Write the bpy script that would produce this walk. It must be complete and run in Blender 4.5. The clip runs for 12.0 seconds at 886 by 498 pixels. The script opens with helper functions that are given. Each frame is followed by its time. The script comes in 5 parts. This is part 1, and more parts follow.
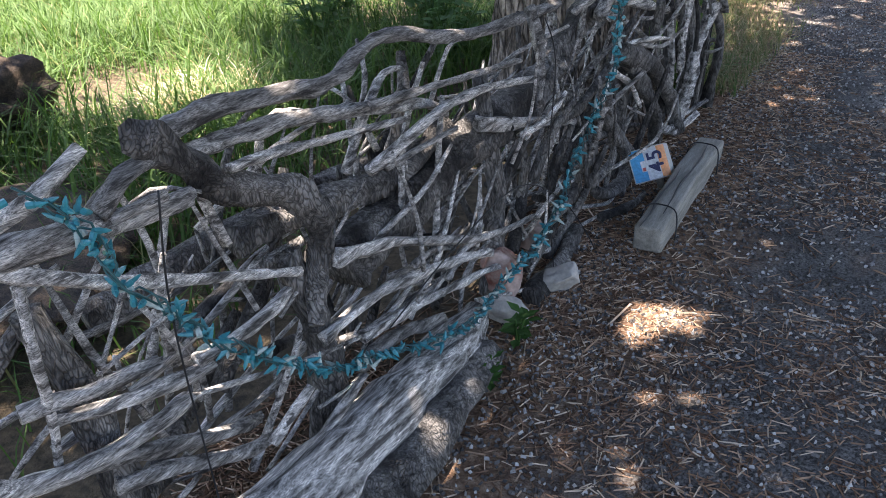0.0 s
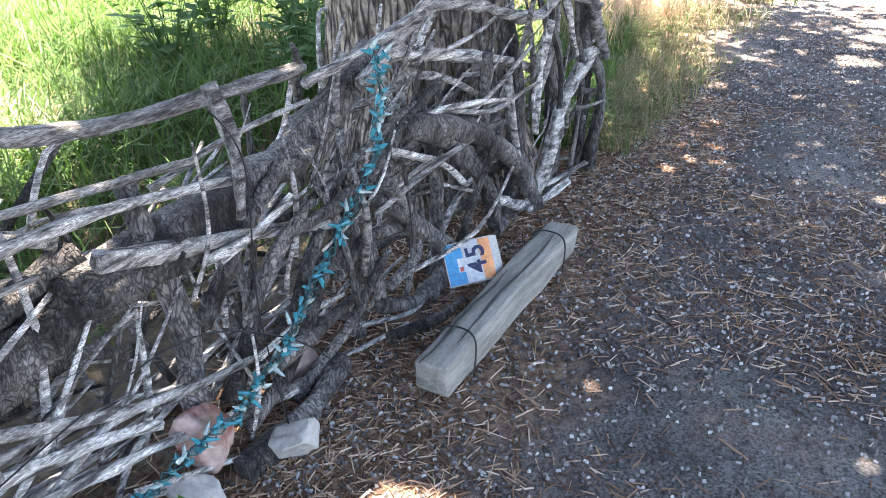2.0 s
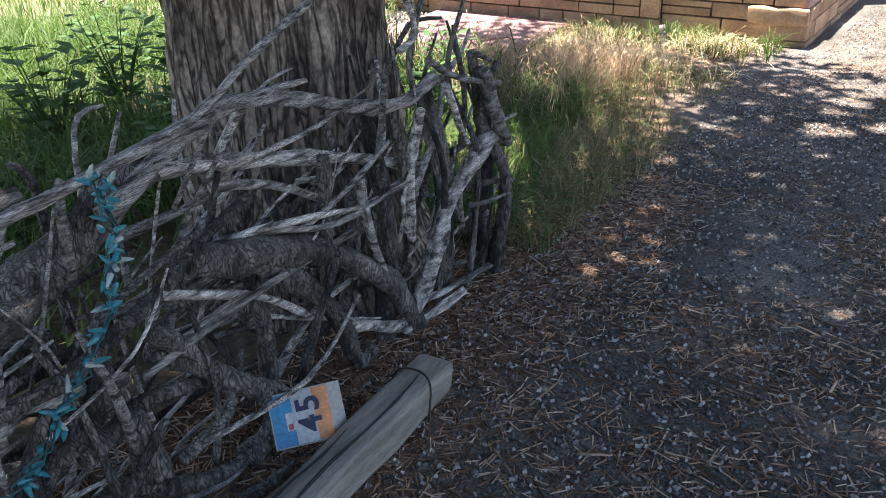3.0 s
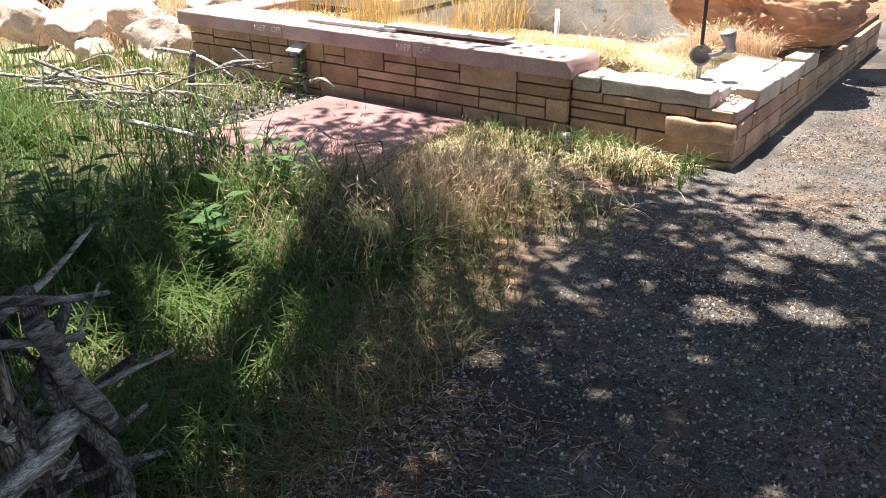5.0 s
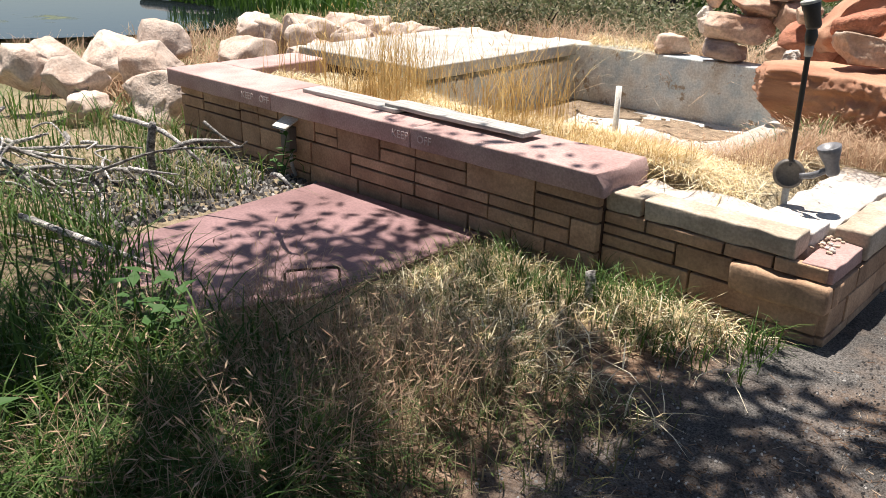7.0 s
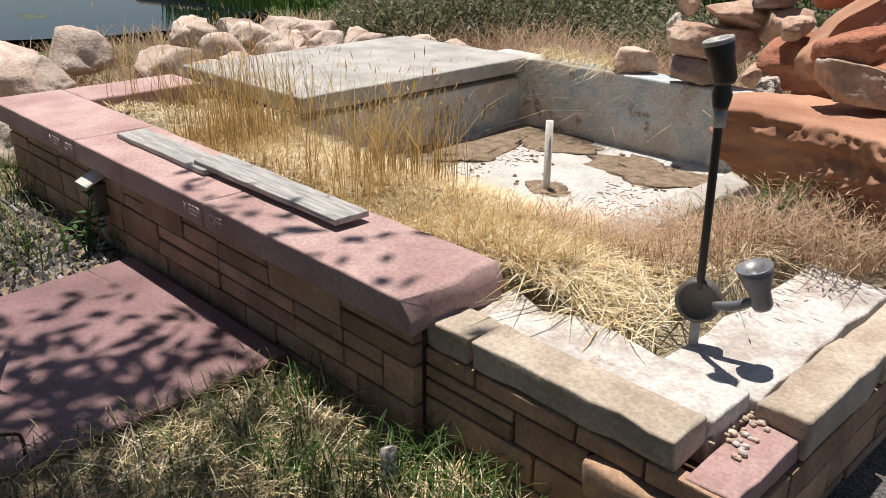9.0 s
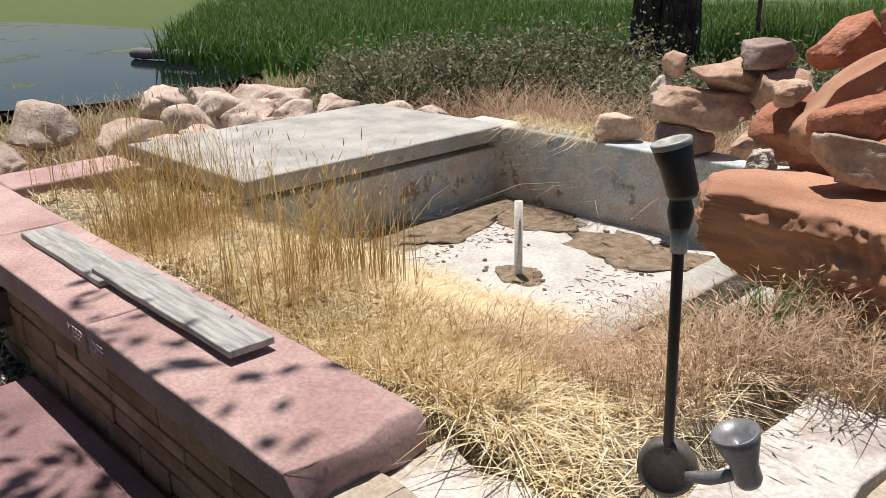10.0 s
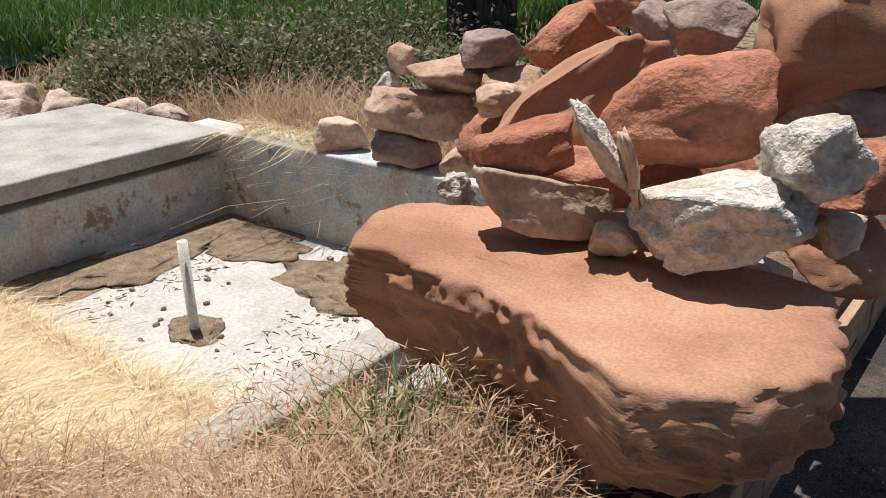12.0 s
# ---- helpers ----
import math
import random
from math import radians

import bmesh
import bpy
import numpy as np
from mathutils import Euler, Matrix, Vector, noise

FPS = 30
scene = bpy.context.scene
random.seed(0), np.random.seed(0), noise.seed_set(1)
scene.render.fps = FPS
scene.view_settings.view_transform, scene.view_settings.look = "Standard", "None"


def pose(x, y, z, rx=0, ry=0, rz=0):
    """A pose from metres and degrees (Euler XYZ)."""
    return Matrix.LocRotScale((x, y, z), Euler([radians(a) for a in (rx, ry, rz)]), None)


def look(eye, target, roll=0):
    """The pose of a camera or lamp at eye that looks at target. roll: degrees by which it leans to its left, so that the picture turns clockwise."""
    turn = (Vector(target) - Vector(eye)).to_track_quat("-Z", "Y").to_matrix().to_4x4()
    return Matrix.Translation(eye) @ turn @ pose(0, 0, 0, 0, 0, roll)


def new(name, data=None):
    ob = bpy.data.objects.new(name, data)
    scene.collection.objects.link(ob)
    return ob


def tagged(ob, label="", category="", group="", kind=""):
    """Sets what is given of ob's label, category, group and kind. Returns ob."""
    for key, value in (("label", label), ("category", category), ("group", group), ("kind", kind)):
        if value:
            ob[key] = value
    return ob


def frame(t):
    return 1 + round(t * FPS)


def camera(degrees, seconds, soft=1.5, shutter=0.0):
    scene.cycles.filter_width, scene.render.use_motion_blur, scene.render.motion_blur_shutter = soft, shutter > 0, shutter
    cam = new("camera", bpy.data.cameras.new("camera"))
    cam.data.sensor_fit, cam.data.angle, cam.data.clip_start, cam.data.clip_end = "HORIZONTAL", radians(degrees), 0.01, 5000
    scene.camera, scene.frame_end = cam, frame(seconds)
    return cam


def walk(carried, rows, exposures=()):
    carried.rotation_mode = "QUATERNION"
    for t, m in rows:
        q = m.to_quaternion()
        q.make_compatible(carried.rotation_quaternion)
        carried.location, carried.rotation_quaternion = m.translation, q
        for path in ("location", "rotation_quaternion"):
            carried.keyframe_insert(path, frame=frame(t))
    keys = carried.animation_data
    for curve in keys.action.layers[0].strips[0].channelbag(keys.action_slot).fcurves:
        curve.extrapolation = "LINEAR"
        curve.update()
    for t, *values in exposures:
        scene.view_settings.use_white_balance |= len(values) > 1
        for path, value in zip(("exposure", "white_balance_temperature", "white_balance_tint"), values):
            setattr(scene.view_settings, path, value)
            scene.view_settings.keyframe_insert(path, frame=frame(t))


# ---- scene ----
cam = camera(56.5, 12.0, 0.9)
METRES, EYE, TILT, LEAN, TURN = 8.6, 1.5, -4.3, 0.0, 35.1
ROWS = [
    (0.0, 0.0, 0.0, 0.0, -1.52, -25.73, 3.15),
    (0.5, 0.0088, 0.0154, -0.0055, -1.74, -25.16, 3.07),
    (1.0, 0.0255, 0.0403, -0.0052, -1.29, -27.34, 2.57),
    (1.5, 0.0506, 0.063, -0.0069, -1.44, -26.79, 2.71),
    (2.0, 0.089, 0.0918, -0.0, -0.76, -25.99, 1.95),
    (2.5, 0.113, 0.1214, -0.003, -0.22, -25.06, 1.57),
    (3.0, 0.1426, 0.1598, 0.0003, -0.25, -23.26, 2.36),
    (3.5, 0.1757, 0.191, 0.004, -0.64, -22.08, 2.91),
    (5.5, 0.2689, 0.3385, 0.0222, 2.53, -20.21, -1.52),
    (6.0, 0.2844, 0.3857, 0.0212, 5.55, -19.98, -2.64),
    (6.5, 0.2919, 0.4265, 0.0284, 6.84, -18.15, -2.14),
    (8.5, 0.3708, 0.6011, 0.0369, 9.65, -17.99, -1.73),
    (9.0, 0.3938, 0.6438, 0.0476, 10.89, -18.59, -0.98),
    (9.5, 0.4048, 0.6777, 0.0493, 12.52, -16.78, -0.14),
    (10.0, 0.4139, 0.7165, 0.0558, 11.37, -15.11, 0.52),
    (10.5, 0.4348, 0.7462, 0.0577, 11.07, -16.5, 1.49),
    (11.0, 0.4618, 0.7784, 0.0684, 11.6, -18.24, 1.53),
    (11.5, 0.4821, 0.799, 0.0646, 8.21, -18.21, 0.65),
    (12.0, 0.5088, 0.8298, 0.0665, 2.7, -17.28, 0.91),
]
EXPOSURES = [(0.0, 2.88, 7050, 18), (0.5, 2.68, 7050, 18), (1.0, 3.25, 7050, 18), (1.5, 3.9, 7150, 18), (2.0, 4.0, 7150, 18), (2.5, 3.09, 7050, 18), (3.0, 2.54, 7000, 16), (3.5, 2.29, 6800, 14), (5.5, 1.54, 7000, 13), (6.5, 1.09, 6800, 13), (8.5, 0.24, 6600, 13), (12.0, 0.09, 6500, 13)]
walk(cam, [(t, pose(0, 0, EYE, TILT, LEAN, TURN) @ pose(METRES * x, METRES * y, METRES * z, 90 + pitch, roll, yaw)) for t, x, y, z, yaw, pitch, roll in ROWS], EXPOSURES)

# ---- light ----
SUN_DIR = Vector((-0.21, 0.11, 0.97)).normalized()
world = bpy.data.worlds.new("sky")
scene.world = world
world.use_nodes = True
wn = world.node_tree.nodes
sky = wn.new("ShaderNodeTexSky")
sky.sky_type, sky.sun_disc = "NISHITA", False
sky.sun_elevation = math.asin(SUN_DIR.z)
sky.sun_rotation = math.atan2(SUN_DIR.x, SUN_DIR.y)
world.node_tree.links.new(sky.outputs[0], wn["Background"].inputs[0])
wn["Background"].inputs[1].default_value = 0.058
sun = new("sun", bpy.data.lights.new("sun", "SUN"))
sun.data.energy, sun.data.angle, sun.data.color = 5.0, radians(0.55), (1.0, 0.95, 0.87)
sun.matrix_world = look(SUN_DIR * 40, (0, 0, 0))


# ---- materials ----
def links_of(m):
    return m.node_tree.nodes, m.node_tree.links


def ramp_node(n, stops):
    r = n.new("ShaderNodeValToRGB")
    e = r.color_ramp.elements
    while len(e) < len(stops):
        e.new(0.5)
    for el, (p, c) in zip(e, stops):
        el.position, el.color = p, (*c, 1)
    return r


def noise_node(n, l, vec, scale, detail=6, rough=0.6):
    t = n.new("ShaderNodeTexNoise")
    t.inputs["Scale"].default_value, t.inputs["Detail"].default_value, t.inputs["Roughness"].default_value = scale, detail, rough
    l.new(vec, t.inputs["Vector"])
    return t


def mix_rgb(n, l, kind, fac, a, b):
    m = n.new("ShaderNodeMix")
    m.data_type, m.blend_type = "RGBA", kind
    for sock, v in ((m.inputs[0], fac), (m.inputs[6], a), (m.inputs[7], b)):
        if isinstance(v, (float, int)):
            sock.default_value = v
        elif isinstance(v, tuple):
            sock.default_value = (*v, 1)
        else:
            l.new(v, sock)
    return m.outputs[2]


def surface(name, stops, scale=3.0, fine=60.0, rough=0.85, bump=0.3, depth=0.01, metal=0.0, stretch=(1, 1, 1), speck=None, vary=0.25, spots=None, grit=(0.82, 1.14)):
    """A noise-coloured material: broad colour by one noise, grain by another, relief by both."""
    m = bpy.data.materials.new(name)
    m.use_nodes = True
    n, l = links_of(m)
    b = n["Principled BSDF"]
    tc = n.new("ShaderNodeTexCoord")
    mp = n.new("ShaderNodeMapping")
    mp.inputs["Scale"].default_value = stretch
    l.new(tc.outputs["Object"], mp.inputs[0])
    info = n.new("ShaderNodeObjectInfo")
    add = n.new("ShaderNodeVectorMath")
    l.new(mp.outputs[0], add.inputs[0])
    sc = n.new("ShaderNodeVectorMath")
    sc.operation = "SCALE"
    sc.inputs[0].default_value = (7.1, 13.7, 5.3)
    l.new(info.outputs["Random"], sc.inputs["Scale"])
    l.new(sc.outputs[0], add.inputs[1])
    v = add.outputs[0]
    big = noise_node(n, l, v, scale)
    small = noise_node(n, l, v, fine, 4)
    col = ramp_node(n, [(0.5 + (p - 0.5) * 0.62, k) for p, k in stops])
    l.new(big.outputs[0], col.inputs[0])
    c = col.outputs[0]
    grain = ramp_node(n, [(0.36, (grit[0],) * 3), (0.64, (grit[1],) * 3)])
    l.new(small.outputs[0], grain.inputs[0])
    c = mix_rgb(n, l, "MULTIPLY", 1.0, c, grain.outputs[0])
    if spots:
        sp = noise_node(n, l, v, spots[1], 5, 0.7)
        sr = ramp_node(n, [(spots[2], (0, 0, 0)), (spots[2] + 0.06, (1, 1, 1))])
        l.new(sp.outputs[0], sr.inputs[0])
        c = mix_rgb(n, l, "MIX", sr.outputs[0], c, spots[0])
    if vary:
        vr = n.new("ShaderNodeMapRange")
        vr.inputs[3].default_value, vr.inputs[4].default_value = 1 - vary, 1 + vary
        l.new(info.outputs["Random"], vr.inputs[0])
        hs = n.new("ShaderNodeHueSaturation")
        l.new(vr.outputs[0], hs.inputs["Value"])
        l.new(c, hs.inputs["Color"])
        c = hs.outputs[0]
    l.new(c, b.inputs["Base Color"])
    b.inputs["Roughness"].default_value, b.inputs["Metallic"].default_value = rough, metal
    mx = n.new("ShaderNodeMath")
    mx.operation = "ADD"
    l.new(big.outputs[0], mx.inputs[0])
    l.new(small.outputs[0], mx.inputs[1])
    bp = n.new("ShaderNodeBump")
    bp.inputs["Strength"].default_value, bp.inputs["Distance"].default_value = bump, depth
    l.new(mx.outputs[0], bp.inputs["Height"])
    l.new(bp.outputs[0], b.inputs["Normal"])
    return m


def blades(name, stops, rough=0.7, through_light=0.35):
    """Leaf and grass material: colour varies from blade to blade, some light passes through."""
    m = bpy.data.materials.new(name)
    m.use_nodes = True
    n, l = links_of(m)
    b = n["Principled BSDF"]
    g = n.new("ShaderNodeNewGeometry")
    r = ramp_node(n, stops)
    l.new(g.outputs["Random Per Island"], r.inputs[0])
    l.new(r.outputs[0], b.inputs["Base Color"])
    b.inputs["Roughness"].default_value = rough
    tr = n.new("ShaderNodeBsdfTranslucent")
    l.new(r.outputs[0], tr.inputs[0])
    ms = n.new("ShaderNodeMixShader")
    ms.inputs[0].default_value = through_light
    l.new(b.outputs[0], ms.inputs[1])
    l.new(tr.outputs[0], ms.inputs[2])
    l.new(ms.outputs[0], n["Material Output"].inputs[0])
    return m


def plain(name, c, rough=0.5, metal=0.0):
    return surface(name, [(0.3, tuple(k * 0.85 for k in c)), (0.7, tuple(min(1, k * 1.1) for k in c))], 8, 90, rough, 0.1, 0.002, metal, vary=0.08)


def bark_material(name, dark, light, scale=14.0, squeeze=0.28, crack=0.85):
    """Furrowed bark: long plates between dark cracks."""
    m = surface(name, [(0.3, dark), (0.7, light)], 6, 70, 0.95, 0.5, 0.01, stretch=(1, 1, 0.5), vary=0.15, grit=(0.5, 1.4))
    n, l = links_of(m)
    b = n["Principled BSDF"]
    tc = n.new("ShaderNodeTexCoord")
    mp = n.new("ShaderNodeMapping")
    mp.inputs["Scale"].default_value = (1, 1, squeeze)
    l.new(tc.outputs["Object"], mp.inputs[0])
    wob = noise_node(n, l, mp.outputs[0], 7, 3)
    wv = mix_rgb(n, l, "ADD", 0.18, mp.outputs[0], wob.outputs[1])
    vo = n.new("ShaderNodeTexVoronoi")
    vo.feature = "DISTANCE_TO_EDGE"
    vo.inputs["Scale"].default_value = scale
    l.new(wv, vo.inputs["Vector"])
    cr = ramp_node(n, [(0.0, (0.12, 0.11, 0.10)), (0.16, (1, 1, 1))])
    l.new(vo.outputs[0], cr.inputs[0])
    old = b.inputs["Base Color"].links[0].from_socket
    l.new(mix_rgb(n, l, "MULTIPLY", crack, old, cr.outputs[0]), b.inputs["Base Color"])
    bp = n.new("ShaderNodeBump")
    bp.inputs["Strength"].default_value, bp.inputs["Distance"].default_value = crack, 0.03 * crack
    l.new(cr.outputs[0], bp.inputs["Height"])
    l.new(b.inputs["Normal"].links[0].from_socket, bp.inputs["Normal"])
    l.new(bp.outputs[0], b.inputs["Normal"])
    return m


grey_wood = surface("weathered_wood", [(0.28, (0.055, 0.05, 0.046)), (0.46, (0.27, 0.255, 0.24)), (0.72, (0.64, 0.61, 0.58))], 13, 110, 0.85, 0.6, 0.010, stretch=(4.6, 0.55, 4.6), vary=0.5, spots=((0.07, 0.064, 0.06), 9, 0.60), grit=(0.32, 1.6))
bark = bark_material("limb_bark", (0.028, 0.025, 0.024), (0.27, 0.255, 0.24), 95, 0.35, 0.65)
trunk_bark = bark_material("trunk_bark", (0.16, 0.125, 0.10), (0.46, 0.38, 0.31), 27, 0.15, 0.8)
far_bark = bark_material("far_bark", (0.03, 0.027, 0.025), (0.09, 0.08, 0.075), 8, 0.25)
beam_wood = surface("beam_wood", [(0.3, (0.20, 0.19, 0.165)), (0.7, (0.36, 0.34, 0.30))], 6, 60, 0.9, 0.4, 0.006, stretch=(6, 0.7, 6), vary=0.1)
plank_wood = surface("plank_wood", [(0.3, (0.26, 0.26, 0.25)), (0.7, (0.46, 0.45, 0.43))], 8, 80, 0.9, 0.4, 0.004, stretch=(0.6, 7, 7), vary=0.1)
sand_brick = surface("sandstone_brick", [(0.3, (0.30, 0.185, 0.115)), (0.7, (0.47, 0.31, 0.20))], 4, 70, 0.92, 0.35, 0.006, vary=0.16, spots=((0.20, 0.13, 0.09), 9, 0.66))
# dark joints of the wall, also the shade in the deck's recess
mortar_and_shade = surface("dark_mortar_and_gap_shade", [(0.3, (0.07, 0.035, 0.025)), (0.7, (0.13, 0.07, 0.05))], 10, 80, 0.95, 0.4)
red_cap = surface("red_sandstone", [(0.3, (0.37, 0.23, 0.215)), (0.7, (0.50, 0.35, 0.325))], 3, 80, 0.85, 0.25, 0.004, vary=0.08, spots=((0.24, 0.12, 0.11), 6, 0.68))
red_slab_m = surface("red_slab", [(0.3, (0.19, 0.105, 0.105)), (0.7, (0.28, 0.165, 0.165))], 2.2, 70, 0.6, 0.15, 0.003, vary=0, spots=((0.42, 0.30, 0.27), 12, 0.70))
buff_stone = surface("buff_ledge", [(0.3, (0.36, 0.29, 0.22)), (0.7, (0.55, 0.47, 0.38))], 4, 70, 0.92, 0.4, 0.006, vary=0.1)
plaster = surface("white_plaster", [(0.3, (0.42, 0.37, 0.335)), (0.6, (0.60, 0.575, 0.54))], 6, 60, 0.9, 0.6, 0.01, vary=0, spots=((0.35, 0.27, 0.23), 10, 0.64))
concrete = surface("basin_concrete", [(0.3, (0.35, 0.34, 0.315)), (0.7, (0.50, 0.485, 0.45))], 3, 80, 0.9, 0.3, 0.005, vary=0.05, spots=((0.31, 0.28, 0.24), 5, 0.62))
basin_paint = surface("old_basin_paint", [(0.3, (0.46, 0.53, 0.56)), (0.5, (0.66, 0.67, 0.65)), (0.75, (0.55, 0.50, 0.44))], 3.5, 60, 0.9, 0.35, 0.006, vary=0, spots=((0.33, 0.26, 0.19), 5, 0.58))
floor_concrete = surface("basin_floor", [(0.3, (0.44, 0.43, 0.40)), (0.7, (0.57, 0.555, 0.525))], 3, 60, 0.92, 0.3, 0.004, vary=0, spots=((0.42, 0.35, 0.27), 2.5, 0.62))
litter = surface("dry_litter", [(0.3, (0.27, 0.195, 0.13)), (0.7, (0.45, 0.345, 0.24))], 14, 150, 0.95, 0.9, 0.02, vary=0, grit=(0.45, 1.4))
thatch_m = surface("straw_thatch", [(0.3, (0.46, 0.37, 0.23)), (0.7, (0.70, 0.61, 0.44))], 9, 140, 0.95, 1.0, 0.02, stretch=(3, 1, 1), vary=0, grit=(0.45, 1.4))
# rotted brown hay, taken near black to hold the shade behind the fence
shaded_hay = surface("shaded_rotting_hay", [(0.3, (0.035, 0.025, 0.018)), (0.7, (0.13, 0.09, 0.06))], 16, 150, 0.95, 1.0, 0.03, vary=0, grit=(0.45, 1.4))
STONE = {
    "buff": surface("buff_rock", [(0.3, (0.42, 0.26, 0.18)), (0.7, (0.62, 0.46, 0.36))], 3, 40, 0.92, 0.55, 0.015, vary=0.1, spots=((0.66, 0.60, 0.55), 4, 0.66)),
    "grey": surface("grey_red_rock", [(0.3, (0.27, 0.19, 0.16)), (0.7, (0.48, 0.38, 0.33))], 3, 40, 0.92, 0.55, 0.015, vary=0.1, spots=((0.58, 0.55, 0.52), 4, 0.62)),
    "red": surface("red_rock", [(0.3, (0.36, 0.13, 0.075)), (0.7, (0.54, 0.25, 0.16))], 3, 45, 0.92, 0.6, 0.02, vary=0.1, spots=((0.60, 0.42, 0.34), 4, 0.68)),
    "orange": surface("orange_rock", [(0.3, (0.34, 0.165, 0.10)), (0.7, (0.53, 0.30, 0.195))], 1.6, 110, 0.92, 0.22, 0.006, vary=0.06, stretch=(1, 1, 3), grit=(0.82, 1.14), spots=((0.27, 0.12, 0.075), 6, 0.66)),
    "white": surface("white_limestone", [(0.3, (0.50, 0.43, 0.35)), (0.6, (0.72, 0.68, 0.62))], 5, 40, 0.95, 0.8, 0.03, vary=0.05, spots=((0.40, 0.29, 0.19), 6, 0.62)),
    "tan": surface("tan_rock", [(0.3, (0.44, 0.32, 0.23)), (0.7, (0.64, 0.52, 0.42))], 4, 45, 0.92, 0.5, 0.015, vary=0.1),
    "pale": surface("pale_rock", [(0.3, (0.46, 0.34, 0.27)), (0.7, (0.66, 0.55, 0.47))], 4, 40, 0.92, 0.6, 0.02, vary=0.12),
    "cream": surface("cream_stone", [(0.3, (0.40, 0.38, 0.35)), (0.7, (0.54, 0.51, 0.47))], 3, 60, 0.8, 0.2, 0.004, vary=0.08),
    "marbled": surface("marbled_red_rock", [(0.35, (0.24, 0.09, 0.07)), (0.62, (0.50, 0.37, 0.32))], 9, 50, 0.8, 0.4, 0.01, vary=0),
}
black_metal = plain("black_metal", (0.022, 0.021, 0.02), 0.45)
grey_plastic = plain("grey_plastic", (0.17, 0.175, 0.19), 0.35)
worn_metal = plain("worn_bronze", (0.13, 0.115, 0.10), 0.55)
white_plastic = plain("white_plastic", (0.66, 0.65, 0.60), 0.5)
pale_metal = plain("pale_metal", (0.42, 0.42, 0.40), 0.45)
teal_wire = plain("teal_wire", (0.014, 0.085, 0.095), 0.45)
teal_bulb = plain("teal_bulb", (0.03, 0.24, 0.29), 0.3)
clear_bulb = plain("clear_bulb", (0.38, 0.48, 0.46), 0.2)
black_wire = plain("black_wire", (0.015, 0.016, 0.018), 0.5)
rust = plain("rusty_iron", (0.09, 0.05, 0.035), 0.8)
letter_paint = plain("worn_letter_paint", (0.66, 0.55, 0.53), 0.9)
plate_white = plain("plate_white", (0.62, 0.64, 0.66), 0.4)
plate_blue = plain("plate_blue", (0.05, 0.36, 0.66), 0.4)
plate_orange = plain("plate_orange", (0.72, 0.30, 0.12), 0.4)
plate_navy = plain("plate_navy", (0.02, 0.025, 0.09), 0.4)
plate_red = plain("plate_red", (0.55, 0.10, 0.08), 0.4)

green_blade = blades("green_grass", [(0.0, (0.028, 0.075, 0.012)), (0.5, (0.065, 0.15, 0.024)), (0.88, (0.11, 0.20, 0.038)), (1.0, (0.26, 0.22, 0.10))])
lush_blade = blades("lush_grass", [(0.0, (0.034, 0.09, 0.011)), (1.0, (0.092, 0.172, 0.029))])
mixed_blade = blades("drying_grass", [(0.0, (0.07, 0.14, 0.03)), (0.4, (0.15, 0.17, 0.06)), (0.65, (0.28, 0.24, 0.12)), (1.0, (0.45, 0.37, 0.23))])
straw_blade = blades("straw", [(0.0, (0.58, 0.42, 0.20)), (0.4, (0.78, 0.64, 0.38)), (1.0, (0.92, 0.86, 0.68))], 0.7, 0.2)
gold_blade = blades("golden_stalks", [(0.0, (0.38, 0.24, 0.08)), (0.5, (0.56, 0.38, 0.15)), (1.0, (0.66, 0.52, 0.26))])
brome_blade = blades("dry_brome", [(0.0, (0.34, 0.20, 0.13)), (0.5, (0.50, 0.34, 0.22)), (1.0, (0.64, 0.50, 0.34))])
shrub_leaf = blades("shrub_leaves", [(0.0, (0.10, 0.13, 0.06)), (0.6, (0.20, 0.22, 0.12)), (1.0, (0.40, 0.34, 0.23))])
weed_leaf = blades("weed_leaves", [(0.0, (0.03, 0.10, 0.02)), (1.0, (0.09, 0.20, 0.04))])
tree_leaf = blades("tree_leaves", [(0.0, (0.04, 0.09, 0.02)), (1.0, (0.08, 0.12, 0.04))], 0.7, 0.12)
needle_m = blades("pine_needles", [(0.0, (0.05, 0.027, 0.016)), (0.45, (0.24, 0.135, 0.08)), (0.8, (0.44, 0.29, 0.19)), (1.0, (0.70, 0.57, 0.43))], 0.8, 0.1)
chip_m = blades("gravel_chips", [(0.0, (0.04, 0.037, 0.035)), (0.6, (0.14, 0.13, 0.125)), (0.88, (0.36, 0.345, 0.33)), (1.0, (0.58, 0.56, 0.53))], 0.9, 0.0)


